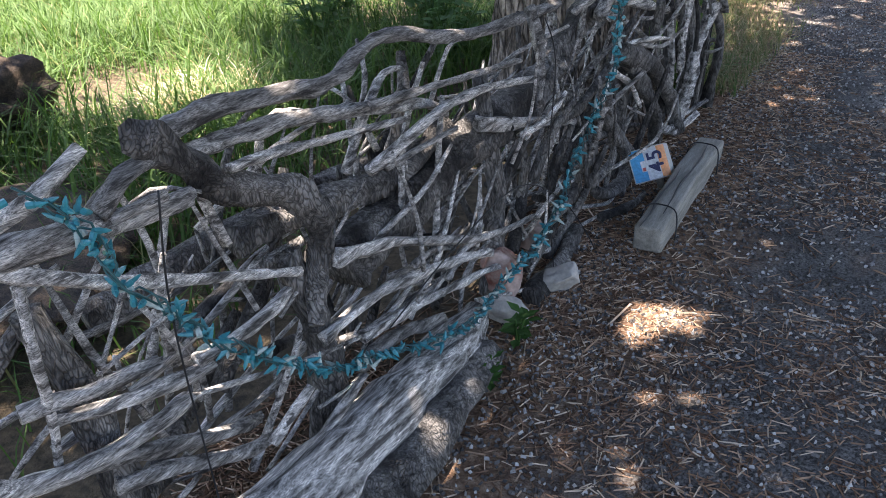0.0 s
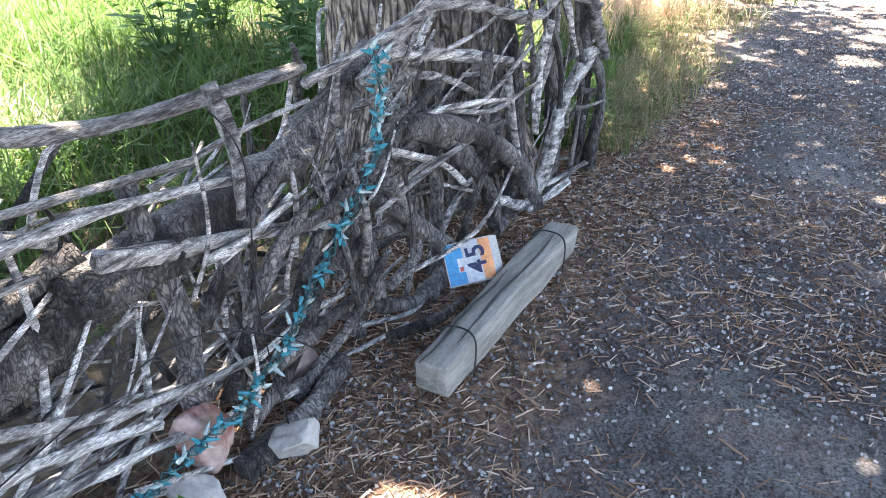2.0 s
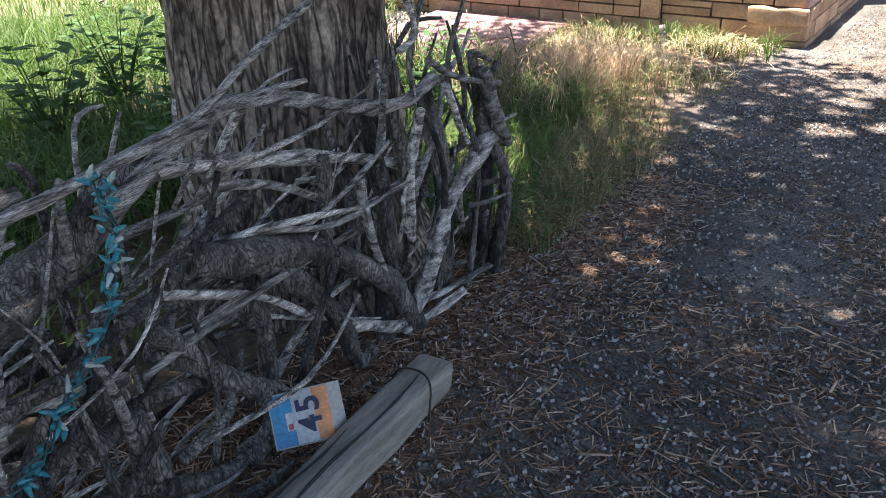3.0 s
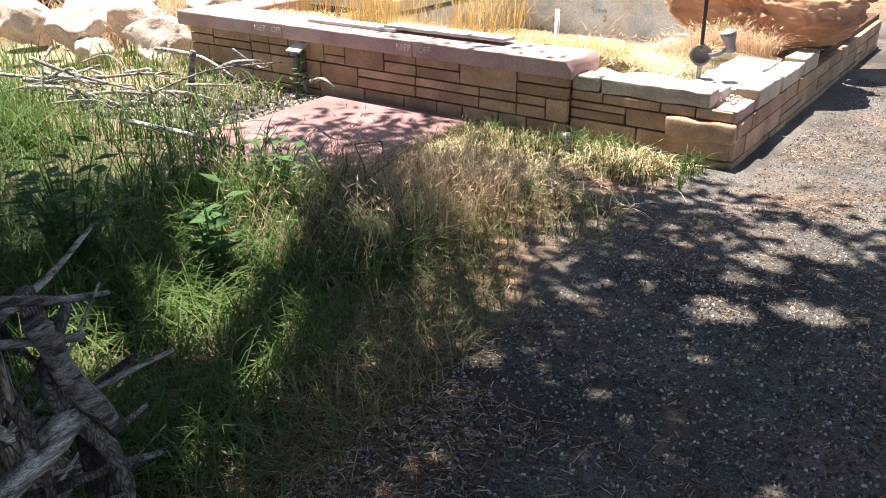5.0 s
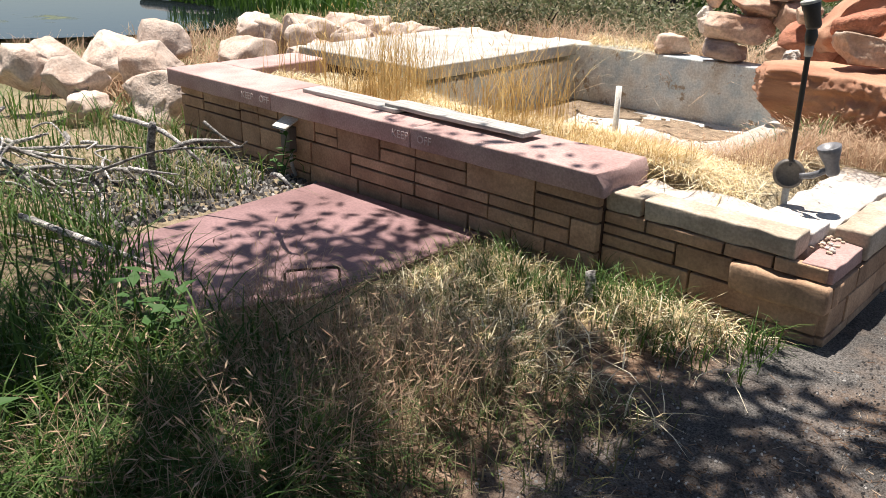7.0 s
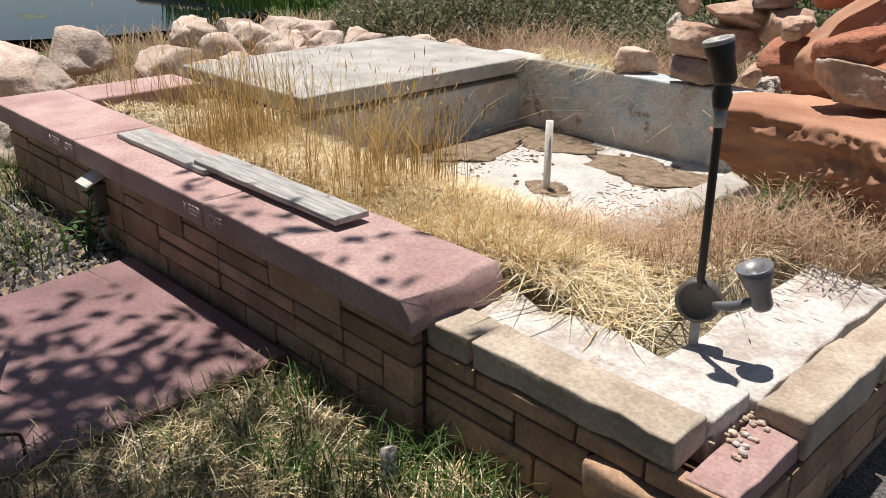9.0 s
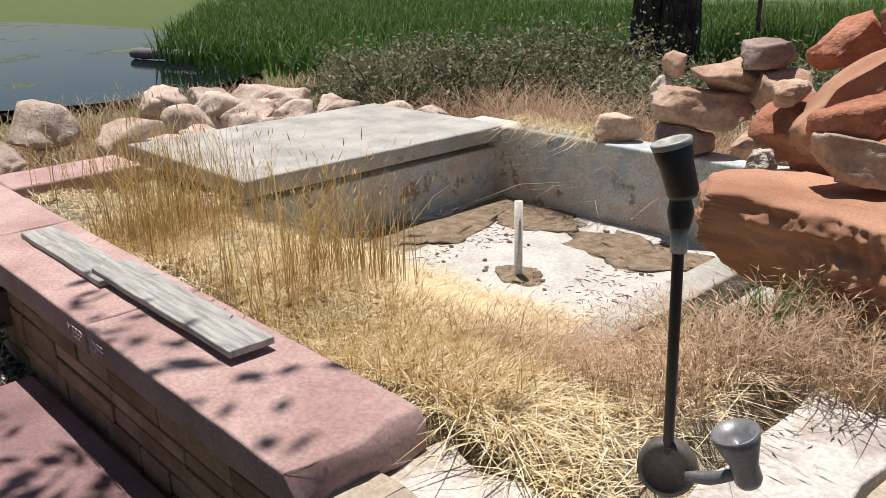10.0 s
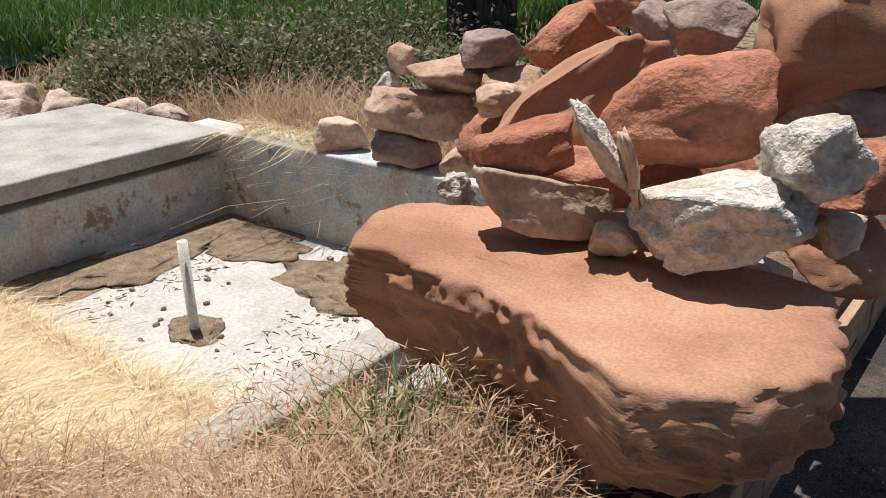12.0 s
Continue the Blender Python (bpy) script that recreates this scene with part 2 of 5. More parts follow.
def ground_material():
    """Dark gravel path, brown needle litter beside it, dry soil elsewhere; the zones' edges wander."""
    m = surface("ground", [(0.3, (0.060, 0.055, 0.051)), (0.7, (0.155, 0.145, 0.135))], 1.6, 130, 0.95, 1.0, 0.016, vary=0, grit=(0.30, 1.7))
    n, l = links_of(m)
    b = n["Principled BSDF"]
    tc = n.new("ShaderNodeTexCoord")
    sep = n.new("ShaderNodeSeparateXYZ")
    l.new(tc.outputs["Object"], sep.inputs[0])
    run = n.new("ShaderNodeMapRange")
    run.inputs[1].default_value, run.inputs[2].default_value, run.inputs[4].default_value = 2.6, 6.5, 0.75
    l.new(sep.outputs[1], run.inputs[0])
    side = n.new("ShaderNodeMath")
    l.new(sep.outputs[0], side.inputs[0])
    l.new(run.outputs[0], side.inputs[1])
    n1 = noise_node(n, l, tc.outputs["Object"], 1.7, 6, 0.65)
    n2 = noise_node(n, l, tc.outputs["Object"], 26, 5, 0.7)

    def zone(at, gain, wander):
        a = n.new("ShaderNodeMath")
        a.operation = "MULTIPLY_ADD"
        l.new(n1.outputs[0], a.inputs[0])
        a.inputs[1].default_value = wander
        l.new(side.outputs[0], a.inputs[2])
        r = n.new("ShaderNodeMapRange")
        r.inputs[1].default_value, r.inputs[2].default_value = at + wander / 2 - gain, at + wander / 2 + gain
        l.new(a.outputs[0], r.inputs[0])
        return r.outputs[0]

    lit = ramp_node(n, [(0.38, (0.10, 0.058, 0.036)), (0.5, (0.24, 0.145, 0.09)), (0.64, (0.42, 0.30, 0.21))])
    l.new(n2.outputs[0], lit.inputs[0])
    pale = ramp_node(n, [(0.38, (0.20, 0.15, 0.09)), (0.62, (0.42, 0.34, 0.23))])
    l.new(n2.outputs[0], pale.inputs[0])
    humus = ramp_node(n, [(0.38, (0.05, 0.038, 0.022)), (0.62, (0.15, 0.11, 0.065))])
    l.new(n2.outputs[0], humus.inputs[0])
    north = n.new("ShaderNodeMapRange")
    north.inputs[1].default_value, north.inputs[2].default_value = 5.0, 7.0
    l.new(sep.outputs[1], north.inputs[0])
    blend = mix_rgb(n, l, "MIX", north.outputs[0], humus.outputs[0], pale.outputs[0])
    patch = ramp_node(n, [(0.5, (0, 0, 0)), (0.66, (0.45, 0.45, 0.45))])
    l.new(n1.outputs[0], patch.inputs[0])
    base = mix_rgb(n, l, "MIX", patch.outputs[0], b.inputs["Base Color"].links[0].from_socket, lit.outputs[0])
    c = mix_rgb(n, l, "MIX", zone(-0.62, 0.16, 1.0), lit.outputs[0], base)
    c = mix_rgb(n, l, "MIX", zone(-1.1, 0.12, 0.5), blend, c)
    wide = n.new("ShaderNodeMapRange")
    wide.inputs[1].default_value, wide.inputs[2].default_value = -9.0, -13.0
    l.new(sep.outputs[0], wide.inputs[0])
    c = mix_rgb(n, l, "MIX", wide.outputs[0], c, (0.09, 0.13, 0.035))
    l.new(c, b.inputs["Base Color"])
    return m


# ---- building helpers ----
rng = np.random.default_rng(7)


def link_bm(name, bm, material, parent=None, label="", smooth=True):
    me = bpy.data.meshes.new(name)
    bm.to_mesh(me)
    bm.free()
    me.materials.append(material)
    if smooth:
        me.shade_smooth()
    ob = new(name, me)
    if parent:
        ob.parent = parent
    if label:
        tagged(ob, label)
    return ob


def part(name, bm, material, parent, label="", smooth=True):
    """A part given in its thing's own coordinates."""
    return link_bm(name, bm, material, parent, label, smooth)


def empty(name, at, label, category, group="", turn=0):
    ob = new(name)
    ob.matrix_world = pose(*at, 0, 0, turn)
    return tagged(ob, label, category, group)


def ground_z(x, y):
    z = -0.15 * min(max((y - 2.8) / 5.0, 0), 1)
    if x < -5.5:
        z -= 0.40 * min((-5.5 - x) / 6.0, 1)
    return z


def ground_zs(x, y):
    z = -0.15 * np.clip((y - 2.8) / 5.0, 0, 1)
    return z - 0.40 * np.clip((-5.5 - x) / 6.0, 0, 1)


def box_bm(lo, hi, bevel=0.01, rough=0.0, cuts=0, seed=0):
    bm = bmesh.new()
    bmesh.ops.create_cube(bm, size=1)
    lo, hi = Vector(lo), Vector(hi)
    for v in bm.verts:
        v.co = Vector([lo[i] + (v.co[i] + 0.5) * (hi[i] - lo[i]) for i in range(3)])
    if cuts:
        d = hi - lo
        for axis in range(3):
            step = max(min(d), 0.05)
            k = min(cuts, int(d[axis] / step))
            for i in range(1, k + 1):
                p = lo.copy()
                p[axis] = lo[axis] + d[axis] * i / (k + 1)
                nrm = Vector((0, 0, 0))
                nrm[axis] = 1
                bmesh.ops.bisect_plane(bm, geom=bm.verts[:] + bm.edges[:] + bm.faces[:], plane_co=p, plane_no=nrm)
    if bevel:
        sharp = [e for e in bm.edges if e.calc_face_angle(0) > 0.5]
        bmesh.ops.bevel(bm, geom=sharp, offset=bevel, segments=2, profile=0.6, affect="EDGES")
    if rough:
        for v in bm.verts:
            v.co += noise.noise_vector(v.co * 9 + Vector((seed, 0, 0))) * rough
    return bm


def tube_bm(points, radii, sides=8, knots=0.0, seed=0.0, rings=4):
    """A tapering limb along a smooth line through the points, uneven in girth."""
    pts = [Vector(p) for p in points]
    line, rad = [], []
    k = len(pts)
    for i in range(k - 1):
        a, b = pts[i], pts[i + 1]
        p0, p3 = pts[max(i - 1, 0)], pts[min(i + 2, k - 1)]
        for j in range(rings):
            t = j / rings
            line.append(0.5 * (2 * a + (b - p0) * t + (2 * p0 - 5 * a + 4 * b - p3) * t * t + (3 * a - p0 - 3 * b + p3) * t ** 3))
            rad.append(radii[i] * (1 - t) + radii[i + 1] * t)
    line.append(pts[-1])
    rad.append(radii[-1])
    bm = bmesh.new()
    loops = []
    up = Vector((0.31, 0.17, 0.93))
    for i, (p, r) in enumerate(zip(line, rad)):
        d = (line[min(i + 1, len(line) - 1)] - line[max(i - 1, 0)]).normalized()
        u = d.cross(up)
        u = (u if u.length > 0.1 else d.cross(Vector((1, 0, 0)))).normalized()
        w = d.cross(u)
        loop = []
        for s in range(sides):
            a = 2 * math.pi * s / sides
            o = u * math.cos(a) + w * math.sin(a)
            q = r * (1 + knots * noise.noise(p * 6 + o * 1.3 + Vector((seed, seed, 0))) + knots * 0.8 * noise.noise(p * 17 + o * 0.9 + Vector((0, seed, 0))))
            loop.append(bm.verts.new(p + o * q))
        loops.append(loop)
    for a, b in zip(loops, loops[1:]):
        for s in range(sides):
            bm.faces.new((a[s], a[(s + 1) % sides], b[(s + 1) % sides], b[s]))
    bm.faces.new(loops[0][::-1])
    bm.faces.new(loops[-1])
    return bm


def rock_bm(size, seed, square=0.55, lumps=0.16, sub=4):
    """A broken rock: a ball pressed towards a box, with facets and lumps."""
    bm = bmesh.new()
    bmesh.ops.create_icosphere(bm, subdivisions=sub, radius=1)
    r = random.Random(seed)
    planes = [(Vector((r.gauss(0, 1), r.gauss(0, 1), r.gauss(0, 0.8))).normalized(), r.uniform(0.52, 0.84)) for _ in range(15)]
    off = Vector((seed * 3.1, seed * 1.7, seed * 0.9))
    for v in bm.verts:
        p = v.co.normalized()
        m = max(abs(p.x), abs(p.y), abs(p.z))
        q = p.lerp(p / m, square) * (1 - 0.28 * square)
        for nrm, d in planes:
            k = q.dot(nrm) - d
            if k > 0:
                q -= nrm * k * 0.97
        q += p * (noise.noise(p * 1.8 + off) * lumps + noise.noise(p * 4.5 + off) * lumps * 0.45 + noise.noise(p * 11 + off) * lumps * 0.22 + noise.noise(p * 23 + off) * lumps * 0.13)
        v.co = Vector((q.x * size[0] / 2, q.y * size[1] / 2, q.z * size[2] / 2)) * 1.12
    return bm


def stuff(name, verts, faces, material, label, category, smooth=False, parent=None):
    me = bpy.data.meshes.new(name)
    me.from_pydata(verts.tolist() if hasattr(verts, "tolist") else verts, [], faces.tolist() if hasattr(faces, "tolist") else faces)
    me.materials.append(material)
    if smooth:
        me.shade_smooth()
    ob = new(name, me)
    if parent:
        ob.parent = parent
    return tagged(ob, label, category, kind="stuff")


def grass(name, xyz, height, width, lean, material, label, droop=0.3, flow=None, heads=0.0):
    """Many bent blades, each of three narrow faces, some with a seed head."""
    n = len(xyz)
    a = rng.uniform(0, 2 * math.pi, n)
    h = height * rng.uniform(0.55, 1.15, n) if np.isscalar(height) else height * rng.uniform(0.7, 1.1, n)
    ln = np.abs(rng.normal(0, lean, n))
    d = np.stack([np.cos(a), np.sin(a)], 1)
    if flow is not None:
        d = d * 0.55 + np.array(flow)
        d /= np.linalg.norm(d, axis=1)[:, None] + 1e-6
    s = np.stack([-d[:, 1], d[:, 0], np.zeros(n)], 1) * (width * rng.uniform(0.6, 1.3, n))[:, None] / 2
    d3 = np.concatenate([d, np.zeros((n, 1))], 1)
    z = np.array([0, 0, 1.0])

    def at(t):
        out = h * ln * t ** 1.6 + h * droop * t ** 3
        rise = h * (t - 0.5 * ln * t ** 2 * 0.8 - droop * 0.45 * t ** 3)
        return xyz + d3 * out[:, None] + z * np.maximum(rise, 0.004)[:, None]

    p1, p2, p3 = at(0.4), at(0.75), at(1.0)
    v = np.stack([xyz - s, xyz + s, p1 + s * 0.85, p1 - s * 0.85, p2 + s * 0.55, p2 - s * 0.55, p3], 1)
    f = [np.array([[0, 1, 2, 3], [3, 2, 4, 5]]), ]
    k = 7
    base = (np.arange(n) * k)[:, None, None]
    quads = (base + f[0][None]).reshape(-1, 4).tolist()
    tris = (base[:, 0] + np.array([[5, 4, 6]])).tolist()
    verts = v.reshape(-1, 3)
    if heads:
        pick = np.where(rng.random(n) < heads)[0]
        hv, count = [], len(verts)
        sz = 0.0048
        for i in pick:
            dirn = p3[i] - p2[i]
            dirn = dirn / (np.linalg.norm(dirn) + 1e-6)
            side = s[i] / (np.linalg.norm(s[i]) + 1e-9) * sz * rng.uniform(0.4, 0.9)
            ln_h = rng.uniform(0.03, 0.07)
            c = p3[i]
            hv += [c, c + dirn * ln_h * 0.4 + side, c + dirn * ln_h, c + dirn * ln_h * 0.4 - side]
            quads.append([count, count + 1, count + 2, count + 3])
            count += 4
        if hv:
            verts = np.concatenate([verts, np.array(hv)])
    return stuff(name, verts, quads + tris, material, label, "grass")


def scatter(n, x0, x1, y0, y1, clump=0.0, keep=None, z=None, scale=1.3):
    """Points over a stretch of ground, thinned by a wandering density."""
    x, y = rng.uniform(x0, x1, n), rng.uniform(y0, y1, n)
    ok = np.ones(n, bool)
    if clump:
        dens = np.array([noise.noise(Vector((a * scale, b * scale, 3.0))) for a, b in zip(x, y)]) * 0.5 + 0.5
        ok &= rng.random(n) < np.clip((dens - 0.5) * clump * 4 + 0.6, 0.03, 1)
    if keep is not None:
        ok &= keep(x, y)
    x, y = x[ok], y[ok]
    zz = ground_zs(x, y) + np.array([noise.noise(Vector((a * 2.3, b * 2.3, 0))) * 0.012 for a, b in zip(x, y)]) if z is None else z(x, y)
    return np.stack([x, y, zz - 0.005], 1)


def leaf_cloud(centres, radius, per, size, flat=0.7):
    """Small folded leaves round the given centres."""
    c = np.repeat(np.array(centres, float), per, 0)
    n = len(c)
    p = c + rng.normal(0, 1, (n, 3)) * np.array([radius, radius, radius * flat])
    u = rng.normal(0, 1, (n, 3))
    u /= np.linalg.norm(u, axis=1)[:, None]
    w = np.cross(u, rng.normal(0, 1, (n, 3)))
    w /= np.linalg.norm(w, axis=1)[:, None] + 1e-6
    s = size * rng.uniform(0.6, 1.4, n)[:, None]
    v = np.stack([p - u * s, p + w * s * 0.45, p + u * s, p - w * s * 0.45], 1).reshape(-1, 3)
    f = (np.arange(n) * 4)[:, None] + np.arange(4)[None]
    return v, f


def leaf_mesh(name, v, f, material, parent):
    me = bpy.data.meshes.new(name)
    me.from_pydata(v.tolist(), [], f.tolist())
    me.materials.append(material)
    ob = new(name, me)
    ob.parent = parent
    return ob


# ---- ground, water, distance ----
def build_ground():
    xs = np.concatenate([[-900, -300, -120, -70, -50, -40], np.arange(-32, -6, 1.0), np.arange(-6, 3, 0.12), np.arange(3, 12, 1.0), [16, 25, 40, 70, 120, 300, 900]])
    ys = np.concatenate([[-900, -300, -100, -50, -25, -12, -6], np.arange(-4, 10, 0.12), np.arange(10, 34, 1.0), [36, 40, 50, 70, 120, 300, 900]])
    gx, gy = np.meshgrid(xs, ys)
    gz = ground_zs(gx, gy)
    bumps = np.array([noise.noise(Vector((a * 2.3, b * 2.3, 0))) * 0.012 for a, b in zip(gx.ravel(), gy.ravel())]).reshape(gx.shape)
    pond = (np.exp(-(((gx + 32) / 16.5) ** 4 + ((gy - 12.5) / 8.2) ** 4)))
    gz = gz + bumps * (np.abs(gx) < 40) - 0.9 * pond
    far = np.hypot(gx, gy)
    gz = gz + np.clip((far - 60) / 240, 0, 1) * 2.0
    v = np.stack([gx, gy, gz], -1).reshape(-1, 3)
    nx, ny = len(xs), len(ys)
    i = (np.arange(ny - 1)[:, None] * nx + np.arange(nx - 1)[None]).ravel()
    f = np.stack([i, i + 1, i + nx + 1, i + nx], 1)
    ob = stuff("ground", v, f, ground_material(), "dark gravel path with needle litter and dry soil", "ground", True)
    ob["kind"] = "structure"


def build_water():
    m = bpy.data.materials.new("pond_water")
    m.use_nodes = True
    n, l = links_of(m)
    b = n["Principled BSDF"]
    tc = n.new("ShaderNodeTexCoord")
    alg = noise_node(n, l, tc.outputs["Object"], 0.35, 6, 0.7)
    r = ramp_node(n, [(0.58, (0.010, 0.016, 0.016)), (0.68, (0.10, 0.12, 0.04))])
    l.new(alg.outputs[0], r.inputs[0])
    l.new(r.outputs[0], b.inputs["Base Color"])
    rr = ramp_node(n, [(0.58, (0.03, 0.03, 0.03)), (0.68, (0.7, 0.7, 0.7))])
    l.new(alg.outputs[0], rr.inputs[0])
    l.new(rr.outputs[0], b.inputs["Roughness"])
    rip = noise_node(n, l, tc.outputs["Object"], 3, 3)
    bp = n.new("ShaderNodeBump")
    bp.inputs["Strength"].default_value, bp.inputs["Distance"].default_value = 0.05, 0.02
    l.new(rip.outputs[0], bp.inputs["Height"])
    l.new(bp.outputs[0], b.inputs["Normal"])
    bm = bmesh.new()
    ring = [bm.verts.new((-32 + 17 * math.cos(a) * (1 + 0.04 * math.sin(3 * a)), 12.5 + 8.5 * math.sin(a), -0.66)) for a in [i * math.pi / 24 for i in range(48)]]
    bm.faces.new(ring)
    ob = link_bm("water", bm, m)
    tagged(ob, "still pond water with floating algae", "water", kind="structure")


build_ground()
build_water()


# ---- planter wall ----
def build_wall():
    root = empty("planter_wall", (0, 0, 0), "low planter wall of buff sandstone blocks with dark joints", "wall")
    root["kind"] = "structure"
    part("core", box_bm((-5.80, 8.045, -0.30), (-2.121, 8.30, 0.175), 0), mortar_and_shade, root, smooth=False)
    part("low_core", box_bm((-2.12, 8.085, -0.30), (-1.28, 8.30, 0.178), 0), mortar_and_shade, root, smooth=False)
    part("core", box_bm((-5.80, 8.046, 0.18), (-2.12, 8.34, 0.268), 0), mortar_and_shade, root, smooth=False)
    part("side_core", box_bm((-1.32, 8.45, -0.30), (-1.095, 12.6, 0.165), 0), mortar_and_shade, root, smooth=False)
    part("side_core", box_bm((-1.279, 8.087, -0.30), (-1.096, 8.449, 0.120), 0), mortar_and_shade, root, smooth=False)
    part("left_core", box_bm((-5.80, 8.30, -0.70), (-5.55, 9.10, 0.268), 0), mortar_and_shade, root, smooth=False)
    r = random.Random(4)
    pieces = []

    def course(a, b, z0, z1, face):
        x = a
        while x < b - 0.02:
            w = min(r.choice((0.22, 0.3, 0.38, 0.46, 0.55)), b - x)
            if b - x - w < 0.14:
                w = b - x
            if z1 - z0 > 0.11 and r.random() < 0.42:
                cut = z0 + (z1 - z0) * r.choice((0.45, 0.55))
                pieces.append((x, x + w, z0, cut, face))
                pieces.append((x, x + w, cut, z1, face))
            else:
                pieces.append((x, x + w, z0, z1, face))
            x += w

    course(-5.82, -2.12, 0.12, 0.268, "front")
    course(-5.82, -2.12, -0.03, 0.12, "front")
    course(-5.82, -2.12, -0.19, -0.03, "front")
    course(-2.12, -1.08, 0.125, 0.192, "low")
    course(-2.12, -1.47, 0.01, 0.125, "low")
    course(-2.12, -1.08, -0.11, 0.01, "low")
    course(-2.12, -1.08, -0.22, -0.11, "low")
    course(8.06, 12.5, -0.22, -0.11, "side")
    course(8.06, 12.5, -0.11, 0.02, "side")
    course(8.06, 12.5, 0.02, 0.125, "side")
    gap = 0.005
    for k, (a, b, z0, z1, face) in enumerate(pieces):
        out = r.uniform(0, 0.008)
        if face == "front":
            bm = box_bm((a + gap, 8.012 - out, z0 + gap), (b - gap, 8.06, z1 - gap), 0.006, 0.003, 0, k)
        elif face == "low":
            bm = box_bm((a + gap, 8.055 - out, z0 + gap), (b - gap, 8.10, z1 - gap), 0.006, 0.004, 0, k)
        else:
            bm = box_bm((-1.11, a + gap, z0 + gap), (-1.052 + out, b - gap, z1 - gap), 0.006, 0.003, 0, k)
        part("brick", bm, sand_brick, root, smooth=False)
    # proud broken stone at the corner
    part("corner_stone", box_bm((-1.47, 8.015, 0.0), (-1.048, 8.16, 0.123), 0.016, 0.016, 7, 3), sand_brick, root, "rough-broken sandstone corner block")
    # ledge stones on the low stretch
    for k, (a, b) in enumerate(((-2.12, -1.93), (-1.92, -1.215))):
        part("ledge_stone", box_bm((a, 8.058, 0.193), (b - 0.006, 8.212, 0.282), 0.008, 0.012, 14, k + 5), buff_stone, root, "chipped buff ledge stone")
    part("plaster_strip", box_bm((-2.10, 8.225, 0.10), (-1.22, 8.44, 0.262), 0.008, 0.020, 14, 9), plaster, root, "broken white plaster bed")
    part("plaster_strip", box_bm((-1.50, 8.45, 0.10), (-1.20, 9.45, 0.240), 0.008, 0.022, 14, 19), plaster, root)
    part("corner_stone", box_bm((-1.195, 8.065, 0.127), (-1.06, 8.415, 0.195), 0.006, 0.008, 6, 29), red_cap, root, "pink broken corner stone")
    for k, (a, b) in enumerate(((8.42, 8.95), (8.97, 9.5), (9.52, 9.95))):
        part("ledge_stone", box_bm((-1.19, a, 0.13), (-1.045, b, 0.252 - 0.02 * (k % 2)), 0.01, 0.012, 10, 40 + k), buff_stone, root)
    for k in range(34):
        q = r.uniform(0.012, 0.032)
        chip = part("rubble", rock_bm((q, q * 0.8, q * 0.6), 400 + k, 0.6, 0.1, 2), STONE["tan"] if k % 3 else plaster, root)
        chip.location = (-1.205 + r.uniform(-0.02, 0.07), 8.20 + r.uniform(0, 0.24), 0.197 + q * 0.2)
    # capstones
    for k, (a, b) in enumerate(((-5.90, -4.62), (-4.615, -3.335), (-3.33, -2.085))):
        bm = box_bm((a, 7.955, 0.27), (b, 8.385, 0.385), 0.009, 0.004, 14, 60 + k)
        if k == 2:
            for v in bm.verts:
                if v.co.x > -2.14:
                    v.co.x += 0.04 * noise.noise(v.co * 14) + 0.02 * noise.noise(v.co * 40) - 0.02 * (v.co.z - 0.27) / 0.115
        part("capstone", bm, red_cap, root, "dusty red sandstone capstone")
    part("capstone", box_bm((-5.895, 8.39, 0.27), (-5.48, 9.15, 0.385), 0.016, 0.004, 8, 66), red_cap, root)
    for x in (-4.93, -3.47):
        for word, dx in (("KEEP", 0.0), ("OFF", 0.20)):
            c = bpy.data.curves.new("lettering", "FONT")
            c.body, c.size, c.extrude = word, 0.062, 0.0012
            tmp = bpy.data.objects.new("tmp", c)
            scene.collection.objects.link(tmp)
            me = bpy.data.meshes.new_from_object(tmp.evaluated_get(bpy.context.evaluated_depsgraph_get()))
            bpy.data.objects.remove(tmp)
            me.materials.append(letter_paint)
            t = new("lettering", me)
            t.parent = root
            t.matrix_world = pose(x + dx, 7.9455, 0.315, 90, 0, 0)


build_wall()


def build_planks():
    for k, (a, b, y0, z) in enumerate(((-4.50, -3.62, 8.13, 0.387), (-3.74, -2.70, 8.15, 0.4075))):
        bm = box_bm((a, y0, z), (b, y0 + 0.155, z + 0.024), 0.004, 0.004, 10, k)
        ob = link_bm("plank", bm, plank_wood)
        tagged(ob, "weathered grey wooden plank lying on the capstones", "plank", "planks on the wall")


build_planks()


def build_box_light():
    root = empty("wall_light", (-4.47, 8.0, 0.02), "small hooded step light on the planter wall", "light")
    part("body", box_bm((-0.045, -0.055, 0.0), (0.045, 0.012, 0.17), 0.008), worn_metal, root)
    bm = bmesh.new()
    n = 8
    prev = None
    for i in range(n + 1):
        a = math.pi * 0.5 * i / n
        y, z = -0.10 + 0.11 * math.sin(a) * 0.98, 0.165 + 0.05 * math.sin(a)
        row = [bm.verts.new((x, y, z + dz)) for x in (-0.07, 0.07) for dz in (0, 0.012)]
        if prev:
            bm.faces.new((prev[1], prev[3], row[3], row[1]))
            bm.faces.new((prev[0], row[0], row[2], prev[2]))
            bm.faces.new((prev[0], prev[1], row[1], row[0]))
            bm.faces.new((prev[2], row[2], row[3], prev[3]))
        prev = row
    part("hood", bm, white_plastic, root, "faded white curved hood")
    part("conduit", tube_bm([(0.03, -0.03, 0.0), (0.03, -0.03, -0.08), (0.03, 0.0, -0.16)], [0.012] * 3), pale_metal, root)


build_box_light()

